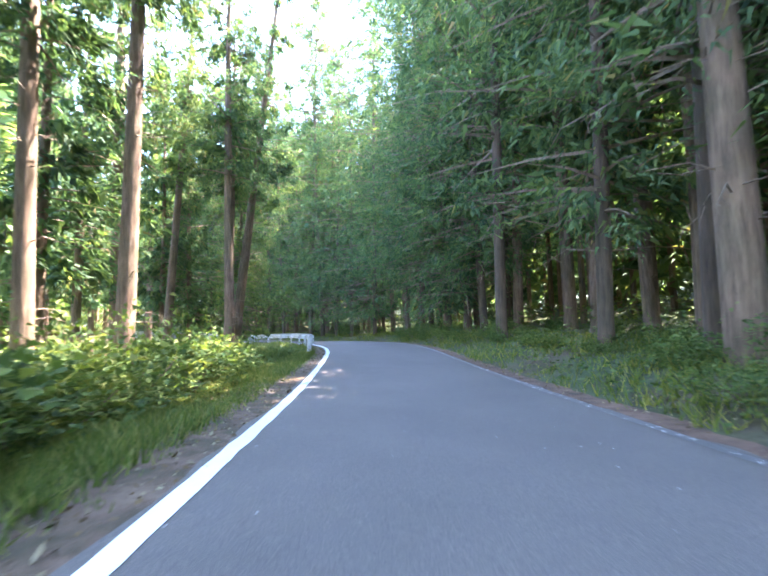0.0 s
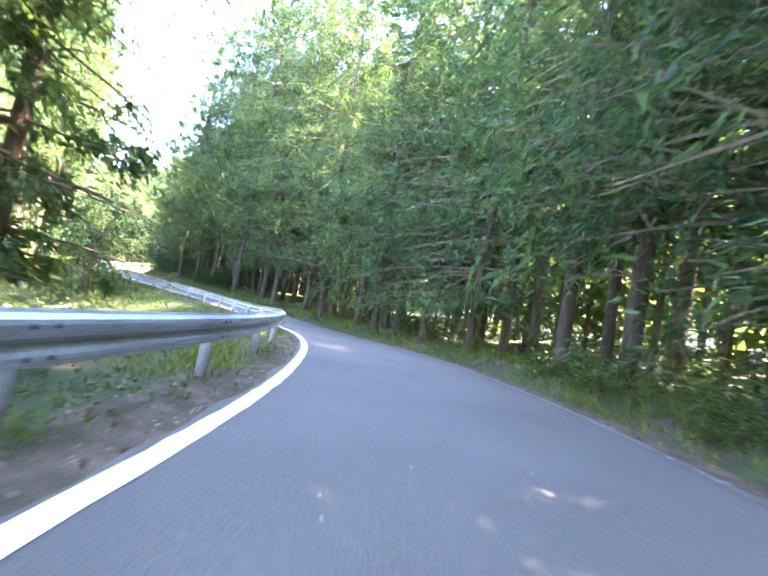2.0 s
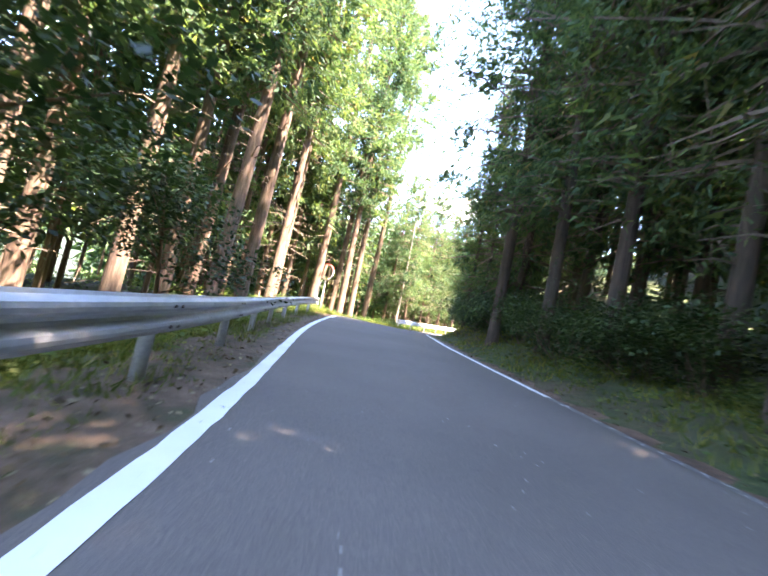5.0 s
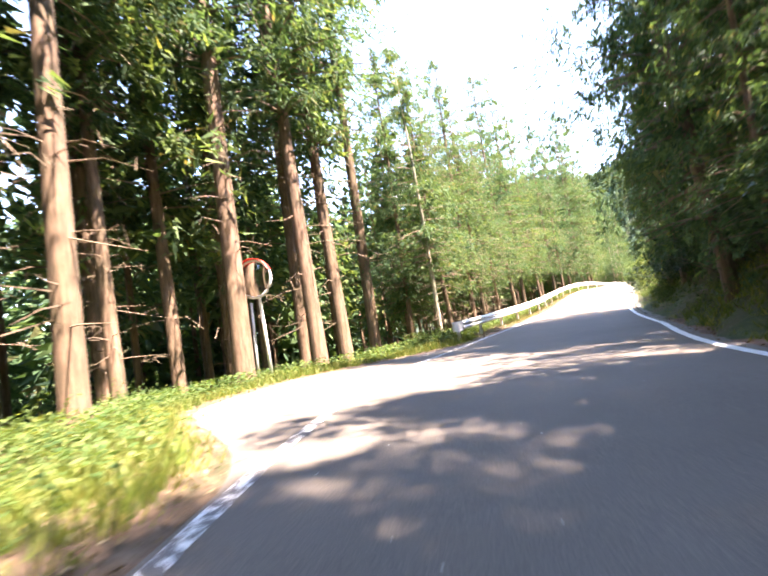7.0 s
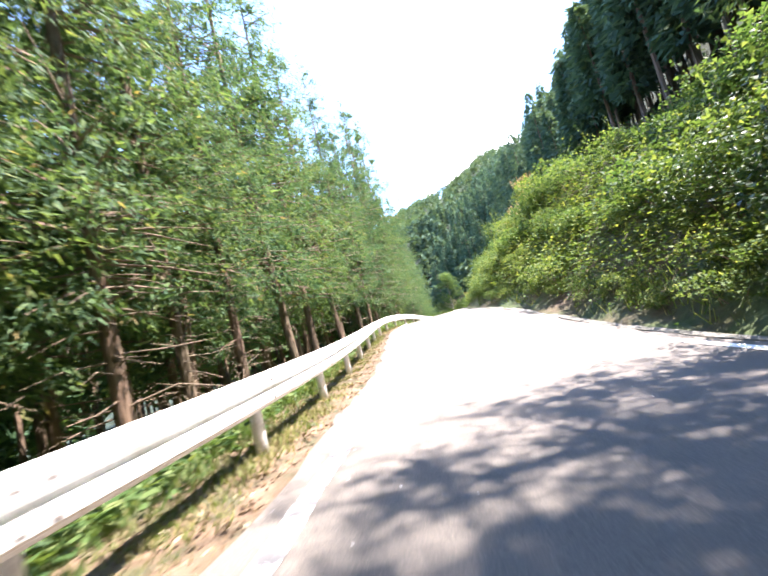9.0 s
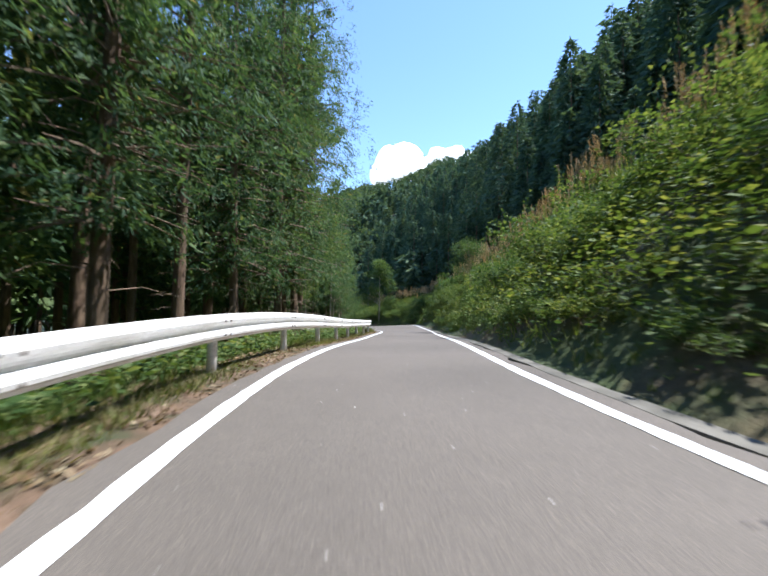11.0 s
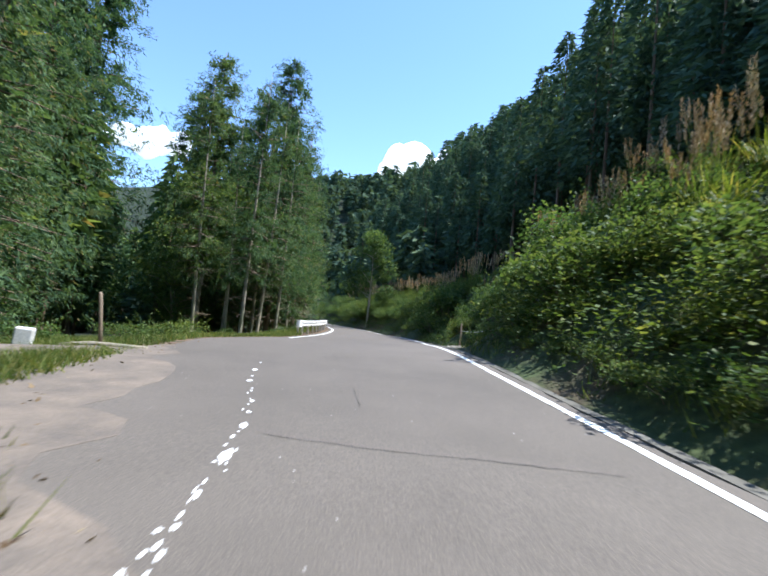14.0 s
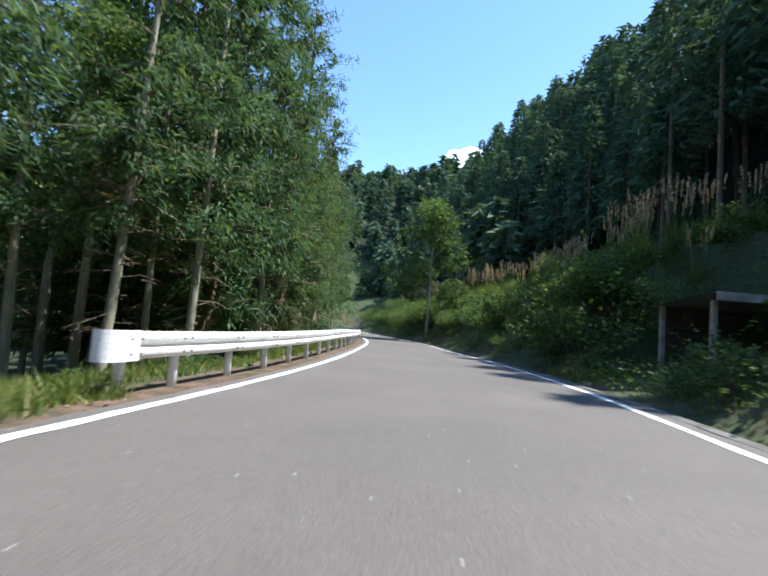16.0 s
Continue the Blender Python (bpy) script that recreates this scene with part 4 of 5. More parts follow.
# right-hand forest inside the first bend, and the dark wall of trees at the second
for s in np.concatenate([np.arange(-22, 60, 1.85), np.arange(60, 104.5, 2.2)]):
    for depth in range(4 if s < 84 else 3):
        close = 2.6 if s < 72 else 2.1 if s < 84 else 1.7
        d = width_at(s) + close + depth * 2.9 + rng.uniform(-0.7, 0.9)
        q = road_point(s + rng.uniform(-0.8, 0.8), d)
        i, o = locate([q[0]], [q[1]])
        if o[0] < WIDE[i[0]] + close - 0.5 or not clear_of(q[0], q[1], 1.5 if s < 60 else 1.8):
            continue
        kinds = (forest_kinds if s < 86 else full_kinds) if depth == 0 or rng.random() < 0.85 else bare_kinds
        if depth == 0 and -4 < s < 9:
            kinds = bare_kinds
        low = -35.9 < q[0] < -23.9 and 68.1 < q[1] < 79.9
        if depth > 1:
            deep.append((q[0], q[1], gz(q[0], q[1]), rng.uniform(17.0, 20.0) * (0.55 if low else 1.38 if s < 66 else 1.3 if s < 86 else 1.15)))
            taken.append((q[0], q[1]))
            continue
        if depth == 1 and rng.random() < 0.7:
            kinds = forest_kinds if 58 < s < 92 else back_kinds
        plant(kinds, q[0], q[1], rng.uniform(0, 6.28), rng.uniform(0.95, 1.12) * (0.55 if low else 1.38 if s < 66 else 1.3 if s < 86 else 1.25 if 92 < s < 101 else 1.15), tilt_of(rng, 1.5))
        taken.append((q[0], q[1]))
        count += 1


# ---- woods further off, too many to count ----
def woods(name, spots, label, mat, sprays, size, seed, trunks=True, bare=(0.22, 0.42)):
    """Joined conifers: spots of x, y, z, height."""
    r = np.random.default_rng(seed)
    quads, bits = [], []
    for x, y, z, h in spots:
        n = sprays
        t = r.beta(1.1, 1.35, n)
        reach = h * 0.15 * (1 - t) ** 0.7 * np.minimum(1, 0.5 + t * 3)
        an = r.uniform(0, 2 * math.pi, n)
        u = r.uniform(0.25, 1, n) ** 0.6
        low = h * r.uniform(*bare)
        p = np.stack([x + np.cos(an) * reach * u, y + np.sin(an) * reach * u, z + low + (h - low) * t - 0.2 * reach * u], 1)
        sz = size * r.uniform(0.6, 1.4, n)
        a = np.stack([np.cos(an), np.sin(an), np.full(n, -0.5)], 1) + spread(r, n) * 0.7
        a = a / np.linalg.norm(a, axis=1, keepdims=True) * sz[:, None]
        b = np.cross(a, spread(r, n))
        b = b / (np.linalg.norm(b, axis=1, keepdims=True) + 1e-6) * (sz * 0.22)[:, None]
        quads.append((p, a, b))
        if trunks:
            bits.append(tube_data([(x, y, z - 0.5), (x, y, z + h * 0.5), (x, y, z + h * 0.97)], (0.17, 0.11, 0.02), 5, False))
    thing = new(name)
    tagged(thing, label, "woods", kind="stuff")
    tagged(piece("crowns", slivers_mesh("crowns", *(np.concatenate([q[k] for q in quads]) for k in range(3)), mat), thing), kind="stuff")
    if trunks:
        tagged(piece("trunks", mesh_of("trunks", *merged(bits), M_BARK), thing), kind="stuff")


woods("deep_woods", deep, "rows of cedars deeper in the plantation", M_CEDAR, 1700, 0.5, 56, bare=(0.16, 0.32))
# hillside above the bank
def hill_height(s, d):
    if s < 112:
        return rng.uniform(11, 20) + (3 if d > 22 else 0)
    if d < 18:
        return rng.uniform(21, 25) if 183 < s < 203 else rng.uniform(14, 19) if s > 176 else rng.uniform(10, 14)
    return rng.uniform(16, 22) if d < 22 else rng.uniform(20, 26 if s > 205 else 28) if s > 180 else rng.uniform(17, 23)


rng = np.random.default_rng(23)
spots = []
for s in np.arange(76, 262, 3.0):
    for d in np.arange(15, 50, 3.2):
        if s < 106 and d < 16:
            continue
        q = road_point(s + rng.uniform(-1.3, 1.3), width_at(s) + d + rng.uniform(-1.3, 1.3))
        i, o = locate([q[0]], [q[1]])
        if o[0] < WIDE[i[0]] + 13.0 or not (-60 < q[0] < 60):
            continue
        if d > 40 and rng.random() < 0.4:
            continue
        spots.append((q[0], q[1], gz(q[0], q[1]), hill_height(s, d), d))
woods("hillside_woods", [p[:4] for p in spots if p[4] < 27], "dark shaded conifer woods on the steep hillside", M_FAR_HAZE, 1500, 0.62, 51)
woods("upper_hillside_woods", [p[:4] for p in spots if p[4] >= 27], "dark conifer woods higher on the hillside", M_FAR_HAZE, 620, 1.0, 57)
# the plantation further from the road on the left, and behind the first bend
spots = []
for s in np.arange(-30, 262, 3.6):
    for d in np.arange(17, 46, 3.6):
        if s < 100 and rng.random() < (0.62 if s < 58 else 0.08):
            continue
        q = road_point(s + rng.uniform(-1.5, 1.5), -d + rng.uniform(-1.5, 1.5))
        i, o = locate([q[0]], [q[1]])
        if o[0] > -15.0 or in_gap(q[0], q[1]):
            continue
        spots.append((q[0], q[1], gz(q[0], q[1]), rng.uniform(15, 21), 92 < s < 128 and d > 20))
woods("plantation_woods", [p[:4] for p in spots if not p[4]], "cedar woods behind the roadside trees", M_CEDAR, 330, 1.05, 52)
woods("plantation_woods", [p[:4] for p in spots if p[4]], "dense cedar woods with low boughs behind the second bend", M_CEDAR, 620, 1.0, 58, bare=(0.0, 0.10))
spots = []
for s in np.arange(-30, 76, 3.4):
    for d in np.arange(14, 40, 3.4):
        q = road_point(s + rng.uniform(-1.4, 1.4), width_at(s) + d + rng.uniform(-1.4, 1.4))
        i, o = locate([q[0]], [q[1]])
        if o[0] < WIDE[i[0]] + 12:
            continue
        if rng.random() < 0.05:
            continue
        spots.append((q[0], q[1], gz(q[0], q[1]), rng.uniform(15, 20)))
woods("bend_woods", spots, "dark cedar woods inside the first bend", M_CEDAR, 540, 1.05, 54, bare=(0.03, 0.16))
# the valley ahead, beyond the road
spots = []
while len(spots) < 900:
    x, y = rng.uniform(-120, 25), rng.uniform(205, 345)
    i, o = locate([x], [y])
    if -6 < o[0] < WIDE[i[0]] + 9 and y < 262:
        continue
    spots.append((x, y, gz(x, y), rng.uniform(7, 12)))
woods("valley_woods", spots, "dark conifer woods closing the valley", M_FAR_HAZE, 260, 1.7, 55, trunks=False, bare=(0.08, 0.25))
# the far mountain
spots = []
while len(spots) < 4200:
    y = rng.uniform(330, 960)
    x = -70 + (60 + y * 0.30) * rng.uniform(-1, 1)
    spots.append((x, y))
zz = ground_z([p[0] for p in spots], [p[1] for p in spots])
spots = [(p[0], p[1], z, rng.uniform(12, 20)) for p, z in zip(spots, zz)]
woods("mountain_woods", spots, "distant wooded mountain side tinted a hazy blue-green", M_FAR_HAZE, 46, 3.6, 53, trunks=False)


# ---- bushes, tall grass and weeds ----
BUSH_PARTS = ("stem", "foliage")
bank_bushes = [plant_thing("bush", bush_parts(200 + k, 2.2 + 0.3 * k, 1.5 + 0.25 * k, 2100, 0.112),
                           "leafy green bush on the roadside bank", "bush", "bushes on the bank", BUSH_PARTS) for k in range(4)]
verge_bushes = [plant_thing("shrub", bush_parts(220 + k, 1.7 + 0.25 * k, 1.0 + 0.2 * k, 1600, 0.082, M_WEED),
                            "low bright green shrub at the road edge", "shrub", "shrubs along the verge", BUSH_PARTS) for k in range(3)]
# leaf colour carries the shade of the forest edge
dark_bushes = [plant_thing("bush", bush_parts(230 + k, 2.4 + 0.3 * k, 2.4 + 0.4 * k, 3200, 0.085, M_SHADE_LEAF),
                           "bush at the forest edge, its leaf colour darkened for deep shade", "bush", "evergreen bushes at the forest edge", BUSH_PARTS) for k in range(2)]
plumes = [plant_thing("plume_grass", plume_parts(240 + k), "tall grass clump with dry brown feathery heads", "grass", "plume grass on the bank", ("blades", "seed_heads")) for k in range(3)]


def bush_row(kinds, s0, s1, step, offset, sizes, gap=0.75):
    for s in np.arange(s0, s1, step):
        q = road_point(s + rng.uniform(-0.5, 0.5) * step, offset(s))
        i, o = locate([q[0]], [q[1]])
        if -left_edge(S[i[0]]) - 0.6 < o[0] < WIDE[i[0]] + 0.6:
            continue
        plant(kinds, q[0], q[1], rng.uniform(0, 6.28), rng.uniform(*sizes), sink=0.12)


def in_notch(s):
    return 169.5 < s < 177.0 or 182.5 < s < 189.5


rng = np.random.default_rng(31)
# the leafy bank on the right, from the second bend to the end
for s in np.arange(104, 246, 1.15):
    for d, kinds, sizes in ((2.0, verge_bushes, (0.6, 1.05)), (3.5, bank_bushes, (0.65, 1.0)), (5.6, bank_bushes, (0.7, 1.15))):
        if rng.random() < (0.26 if d > 3 else 0.22) or (in_notch(s) and d < 8.5):
            continue
        if s < 106 and d < 5:
            continue
        q = road_point(s + rng.uniform(-0.7, 0.7), width_at(s) + d + rng.uniform(-0.6, 0.6))
        grown = 1.15 if 138 < s < 160 else 0.95
        plant(kinds, q[0], q[1], rng.uniform(0, 6.28), rng.uniform(*sizes) * grown, sink=0.2)
for s in np.arange(134, 240, 0.45):
    if rng.random() < 0.25 or in_notch(s):
        continue
    q = road_point(s, width_at(s) + rng.uniform(5.2, 8.2))
    plant(plumes, q[0], q[1], rng.uniform(0, 6.28), rng.uniform(0.75, 1.2), sink=0.1)
for s in np.arange(104, 168, 0.8):
    q = road_point(s, width_at(s) + rng.uniform(1.15, 1.6))
    plant(verge_bushes, q[0], q[1], rng.uniform(0, 6.28), rng.uniform(0.38, 0.62), sink=0.12)
for s in np.arange(169.6, 178, 1.0):
    q = road_point(s, width_at(s) + rng.uniform(6.3, 7.6))
    plant(bank_bushes, q[0], q[1], rng.uniform(0, 6.28), rng.uniform(0.7, 1.0), sink=0.2)
for s in np.arange(146, 169, 0.5):
    q = road_point(s, width_at(s) + rng.uniform(4.2, 6.4))
    plant(plumes, q[0], q[1], rng.uniform(0, 6.28), rng.uniform(0.75, 1.08), sink=0.1)
# tall shrubs that screen the path mouth and the shed
for s, d, sc in ((167.0, 4.0, 1.2), (168.7, 2.7, 1.1), (168.5, 4.3, 1.3), (169.2, 5.8, 1.2), (165.6, 2.8, 1.1), (164.4, 3.4, 1.15), (178.6, 2.6, 0.6), (179.9, 4.0, 0.8), (181.4, 3.0, 0.6), (178.4, 5.0, 0.9), (177.6, 6.6, 1.0), (179.4, 6.4, 1.0), (181.0, 5.6, 0.9), (180.2, 7.6, 1.1), (191.5, 3.4, 1.4), (188.6, 2.2, 0.6)):
    q = road_point(s, width_at(s) + d)
    plant(bank_bushes, q[0], q[1], rng.uniform(0, 6.28), sc, sink=0.2)
for s in np.arange(176.6, 183.4, 0.75):
    for d in (2.2, 3.8, 5.4, 7.0, 8.6):
        q = road_point(s + rng.uniform(-0.3, 0.3), width_at(s) + d + rng.uniform(-0.6, 0.6))
        plant(bank_bushes if d > 3 else verge_bushes, q[0], q[1], rng.uniform(0, 6.28), rng.uniform(0.55, 0.9), sink=0.2)
for s in np.arange(181, 192, 1.3):
    q = road_point(s, width_at(s) + rng.uniform(8.2, 9.4))
    plant(bank_bushes, q[0], q[1], rng.uniform(0, 6.28), rng.uniform(0.8, 1.2), sink=0.2)
bush_row(bank_bushes, 190, 240, 1.2, lambda s: width_at(s) + rng.uniform(2.2, 4.6), (1.0, 1.5))
bush_row(bank_bushes, 234, 258, 1.8, lambda s: -rng.uniform(2.0, 7.0), (0.8, 1.3))
bush_row(bank_bushes, 240, 258, 1.8, lambda s: width_at(s) + rng.uniform(1.8, 6.0), (0.8, 1.3))
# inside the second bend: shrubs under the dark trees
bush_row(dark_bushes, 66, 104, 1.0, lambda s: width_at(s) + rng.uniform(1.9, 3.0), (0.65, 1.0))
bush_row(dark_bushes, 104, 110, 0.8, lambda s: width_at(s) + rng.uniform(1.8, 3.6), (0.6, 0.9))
# first bend: shrubs on both verges
for s, o, sc in ((20.3, -1.75, 1.15), (19.0, -2.3, 1.2), (21.6, -1.9, 0.9), (22.8, -2.4, 0.8), (17.4, -2.2, 0.9), (15.6, -2.6, 1.0)):
    q = road_point(s, o)
    plant(verge_bushes, q[0], q[1], rng.uniform(0, 6.28), sc, sink=0.1)
bush_row(verge_bushes, -6, 16, 0.7, lambda s: -rng.uniform(2.5, 4.4), (1.1, 1.7))
bush_row(verge_bushes, 14, 27, 1.5, lambda s: -rng.uniform(2.8, 4.6), (0.5, 0.9))
bush_row(bank_bushes, -6, 14, 2.4, lambda s: -rng.uniform(4.0, 5.5), (0.8, 1.1))
bush_row(verge_bushes, 34, 84, 2.2, lambda s: -rng.uniform(2.8, 6.5), (0.3, 0.55))
bush_row(verge_bushes, -8, 34, 1.5, lambda s: width_at(s) + rng.uniform(1.3, 2.6), (0.6, 1.0))
bush_row(bank_bushes, -8, 66, 4.0, lambda s: width_at(s) + rng.uniform(3.0, 8.0), (0.5, 0.8))
# between the rails and the trees
bush_row(verge_bushes, 84, 100, 1.4, lambda s: -float(left_edge(s)) - rng.uniform(1.6, 4.0), (0.45, 0.85))
bush_row(verge_bushes, 104, 156, 2.2, lambda s: -rng.uniform(2.2, 4.2), (0.4, 0.75))
bush_row(verge_bushes, 166, 180, 1.8, lambda s: -float(left_edge(s)) - rng.uniform(3.0, 6.0), (0.6, 1.0))
bush_row(verge_bushes, 180, 236, 2.2, lambda s: -rng.uniform(1.9, 3.6), (0.4, 0.8))
# a spreading small tree of several stems behind the first rail, its leaves coloured dark for shade
spreading = plant_thing("small_tree", broad_tree_parts(260, 6.6, 7.0, 14000, 0.13, fork=0.08, radius=0.09, bark=M_BARK, leaf=M_SHADE_LEAF),
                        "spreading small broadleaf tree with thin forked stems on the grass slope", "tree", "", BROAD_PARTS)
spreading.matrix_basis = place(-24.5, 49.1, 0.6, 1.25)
# a second small tree with the same shade-darkened leaf colour
second = plant_thing("small_tree", broad_tree_parts(261, 5.2, 5.0, 8000, 0.13, fork=0.1, radius=0.07, bark=M_BARK, leaf=M_SHADE_LEAF),
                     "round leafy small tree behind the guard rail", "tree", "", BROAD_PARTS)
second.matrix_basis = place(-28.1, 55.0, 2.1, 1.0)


def scatter(name, n, where, label, mat, maker, seed):
    """Many small loose blades or leaves as one stuff object."""
    r = np.random.default_rng(seed)
    xs, ys, keep = where(r, n)
    zs = ground_z(xs, ys)
    i, o = locate(xs, ys)
    near = np.maximum(-o - left_edge(S[i]), o - WIDE[i])
    ok = (near > keep) & ~((S[i] > 170.3) & (S[i] < 176.5) & (o > WIDE[i]) & (near < 5.4))
    p = np.stack([xs, ys, zs], 1)[ok]
    band = (near[ok] < 1.1) & ((o[ok] < 0) | (S[i][ok] < 100))
    p[band, 2] = np.maximum(p[band, 2], LEVEL[i][ok][band] + BANK[i][ok][band] * np.clip(o[ok][band], -3, 8) - 0.03)
    tagged(new(name, maker(name, r, p, mat)), label, name.replace("_", " "), kind="stuff")


def strip(s0, s1, o0, o1, keep=0.15, left=True):
    """Even random spots in a strip beside the road."""
    def pick(r, n):
        s = r.uniform(s0, s1, n)
        o = r.uniform(o0, o1, n)
        i = np.clip(((s - S_LOW) / STEP).astype(int), 0, len(S) - 1)
        off = -(left_edge(S[i]) + o) if left else WIDE[i] + o
        return LINE[i, 0] + RIGHT[i, 0] * off + dirs[i, 0] * (s - S[i]), LINE[i, 1] + RIGHT[i, 1] * off + dirs[i, 1] * (s - S[i]), keep
    return pick


def tufts(blade, wide, count=5):
    def make(name, r, p, mat):
        n = len(p) * count
        base = np.repeat(p, count, 0) + r.normal(size=(n, 3)) * np.array((0.07, 0.07, 0.0))
        patchy = 0.65 + 0.5 * np.sin(base[:, 0] * 0.9) * np.cos(base[:, 1] * 0.7)
        h = blade * r.uniform(0.45, 1.3, n) * np.clip(patchy, 0.3, 1.2)
        a = np.stack([r.normal(size=n) * 0.45, r.normal(size=n) * 0.45, np.ones(n)], 1) * h[:, None]
        b = np.cross(a, spread(r, n))
        b = b / (np.linalg.norm(b, axis=1, keepdims=True) + 1e-6) * wide * r.uniform(0.6, 1.3, n)[:, None]
        return slivers_mesh(name, base, a, b, mat)
    return make


def weeds(size, high):
    def make(name, r, p, mat):
        n = len(p) * 7
        base = np.repeat(p, 7, 0) + r.normal(size=(n, 3)) * np.array((0.13, 0.13, 0)) + np.array((0, 0, 1)) * (r.uniform(0.05, 1, n) * high)[:, None]
        a = spread(r, n) * np.array((1, 1, 0.4)) * size * r.uniform(0.6, 1.4, n)[:, None]
        b = np.cross(a, spread(r, n) * 0.7 + np.array((0, 0, 1.0))) * 0.32
        return quads_mesh(name, diamonds(base, a, b), mat)
    return make


def flat_leaves(name, r, p, mat):
    n = len(p)
    an = r.uniform(0, 6.28, n)
    sz = r.uniform(0.025, 0.075, n)
    a = np.stack([np.cos(an), np.sin(an), r.normal(size=n) * 0.3], 1) * sz[:, None]
    b = np.stack([-np.sin(an), np.cos(an), r.normal(size=n) * 0.4], 1) * sz[:, None] * 0.35
    return quads_mesh(name, diamonds(p + np.array((0, 0, 0.02)), a, b), mat)


scatter("grass", 9000, strip(-14, 84, 0.5, 6.0), "short green grass on the verge below the trees", M_GRASS, tufts(0.24, 0.012), 301)
scatter("grass", 9000, strip(-14, 24, 0.55, 2.8, 0.5), "lush green grass between the dirt and the shrubs", M_GRASS, tufts(0.22, 0.012), 309)
scatter("grass", 7000, strip(84, 100, 0.5, 6.5), "sunlit grass beside the road", M_GRASS, tufts(0.30, 0.013), 302)
scatter("grass", 7000, strip(100, 160, 0.9, 5.0, 0.8), "grass behind the white guard rail", M_GRASS, tufts(0.32, 0.013), 303)
scatter("grass", 18000, strip(156, 179, 0.3, 9.0, 0.2), "pale green grass at the edge of the lay-by", M_GRASS, tufts(0.26, 0.013), 304)
scatter("grass", 9000, strip(-14, 100, 0.55, 4.5, 0.5, False), "grass along the forest edge", M_GRASS, tufts(0.30, 0.013), 305)
scatter("grass", 11000, strip(98, 236, 0.8, 9.0, 0.75, False), "grass among the bushes on the bank", M_GRASS, tufts(0.36, 0.013), 306)
scatter("grass", 4000, strip(180, 240, 1.0, 4.0, 0.9), "grass behind the far guard rail", M_GRASS, tufts(0.3, 0.014), 307)
scatter("grass", 9000, strip(-10, 157, 0.35, 1.5, 0.3), "sparse short grass growing in the dirt shoulder", M_GRASS, tufts(0.11, 0.009, 3), 308)
scatter("weeds", 5200, strip(98, 158, 0.95, 3.4, 0.85), "leafy weeds behind the white guard rail", M_WEED, weeds(0.125, 0.5), 311)
scatter("grass", 6500, strip(98, 157, 0.3, 1.0, 0.25), "thin short grass and moss on the shoulder below the rail", M_GRASS, tufts(0.085, 0.009, 3), 324)
scatter("grass", 5200, strip(104, 157.5, 0.3, 1.3, 0.22), "dry straw-coloured grass on the shoulder below the rail", M_STRAW, tufts(0.13, 0.008, 4), 325)
scatter("fallen_leaves", 11000, strip(98, 158, 0.05, 1.0, 0.04), "brown twigs and leaves on the shoulder below the rail", M_LITTER, flat_leaves, 326)
scatter("weeds", 2200, strip(30, 84, 1.2, 6.0, 1.0), "leafy weeds behind the grey guard rail", M_WEED, weeds(0.10, 0.35), 312)
scatter("weeds", 1500, strip(84, 100, 0.8, 5.0, 0.7), "sunlit weeds beside the road mirror", M_WEED, weeds(0.11, 0.5), 313)
scatter("weeds", 13000, strip(96, 240, 0.8, 10.0, 0.8, False), "leafy weeds covering the bank", M_WEED, weeds(0.10, 0.6), 314)
scatter("weeds", 6500, strip(106, 169, 1.25, 5.0, 1.2, False), "tall leafy weeds at the foot of the bank", M_WEED, weeds(0.14, 0.9), 320)
scatter("weeds", 2600, strip(166, 192, 1.0, 9.5, 0.9, False), "leafy weeds round the path mouth and the shed", M_WEED, weeds(0.11, 0.6), 319)
scatter("weeds", 2600, strip(-12, 70, 0.8, 5.0, 0.7, False), "leafy weeds at the forest edge", M_WEED, weeds(0.10, 0.4), 315)
scatter("weeds", 1800, strip(-12, 26, 1.3, 5.0, 1.1), "leafy weeds below the shrubs", M_WEED, weeds(0.10, 0.4), 316)
scatter("undergrowth", 2800, strip(-14, 76, 4.5, 26, 4.0, False), "dark leafy undergrowth on the forest floor", M_BROAD, weeds(0.26, 1.1), 317)
scatter("undergrowth", 7000, strip(-14, 156, 6, 24, 5.0), "leafy undergrowth below the plantation", M_BROAD, weeds(0.22, 0.7), 318)
scatter("fallen_leaves", 28000, strip(-10, 160, 0.0, 1.7, 0.0), "brown fallen leaves on the dirt shoulder", M_LITTER, flat_leaves, 321)
scatter("fallen_leaves", 9000, strip(-10, 100, 0.08, 1.5, 0.06, False), "brown fallen leaves below the trees", M_LITTER, flat_leaves, 322)
scatter("fallen_leaves", 1500, strip(156, 180, -0.6, 1.2, -0.6), "brown leaves on the edge of the lay-by", M_LITTER, flat_leaves, 323)


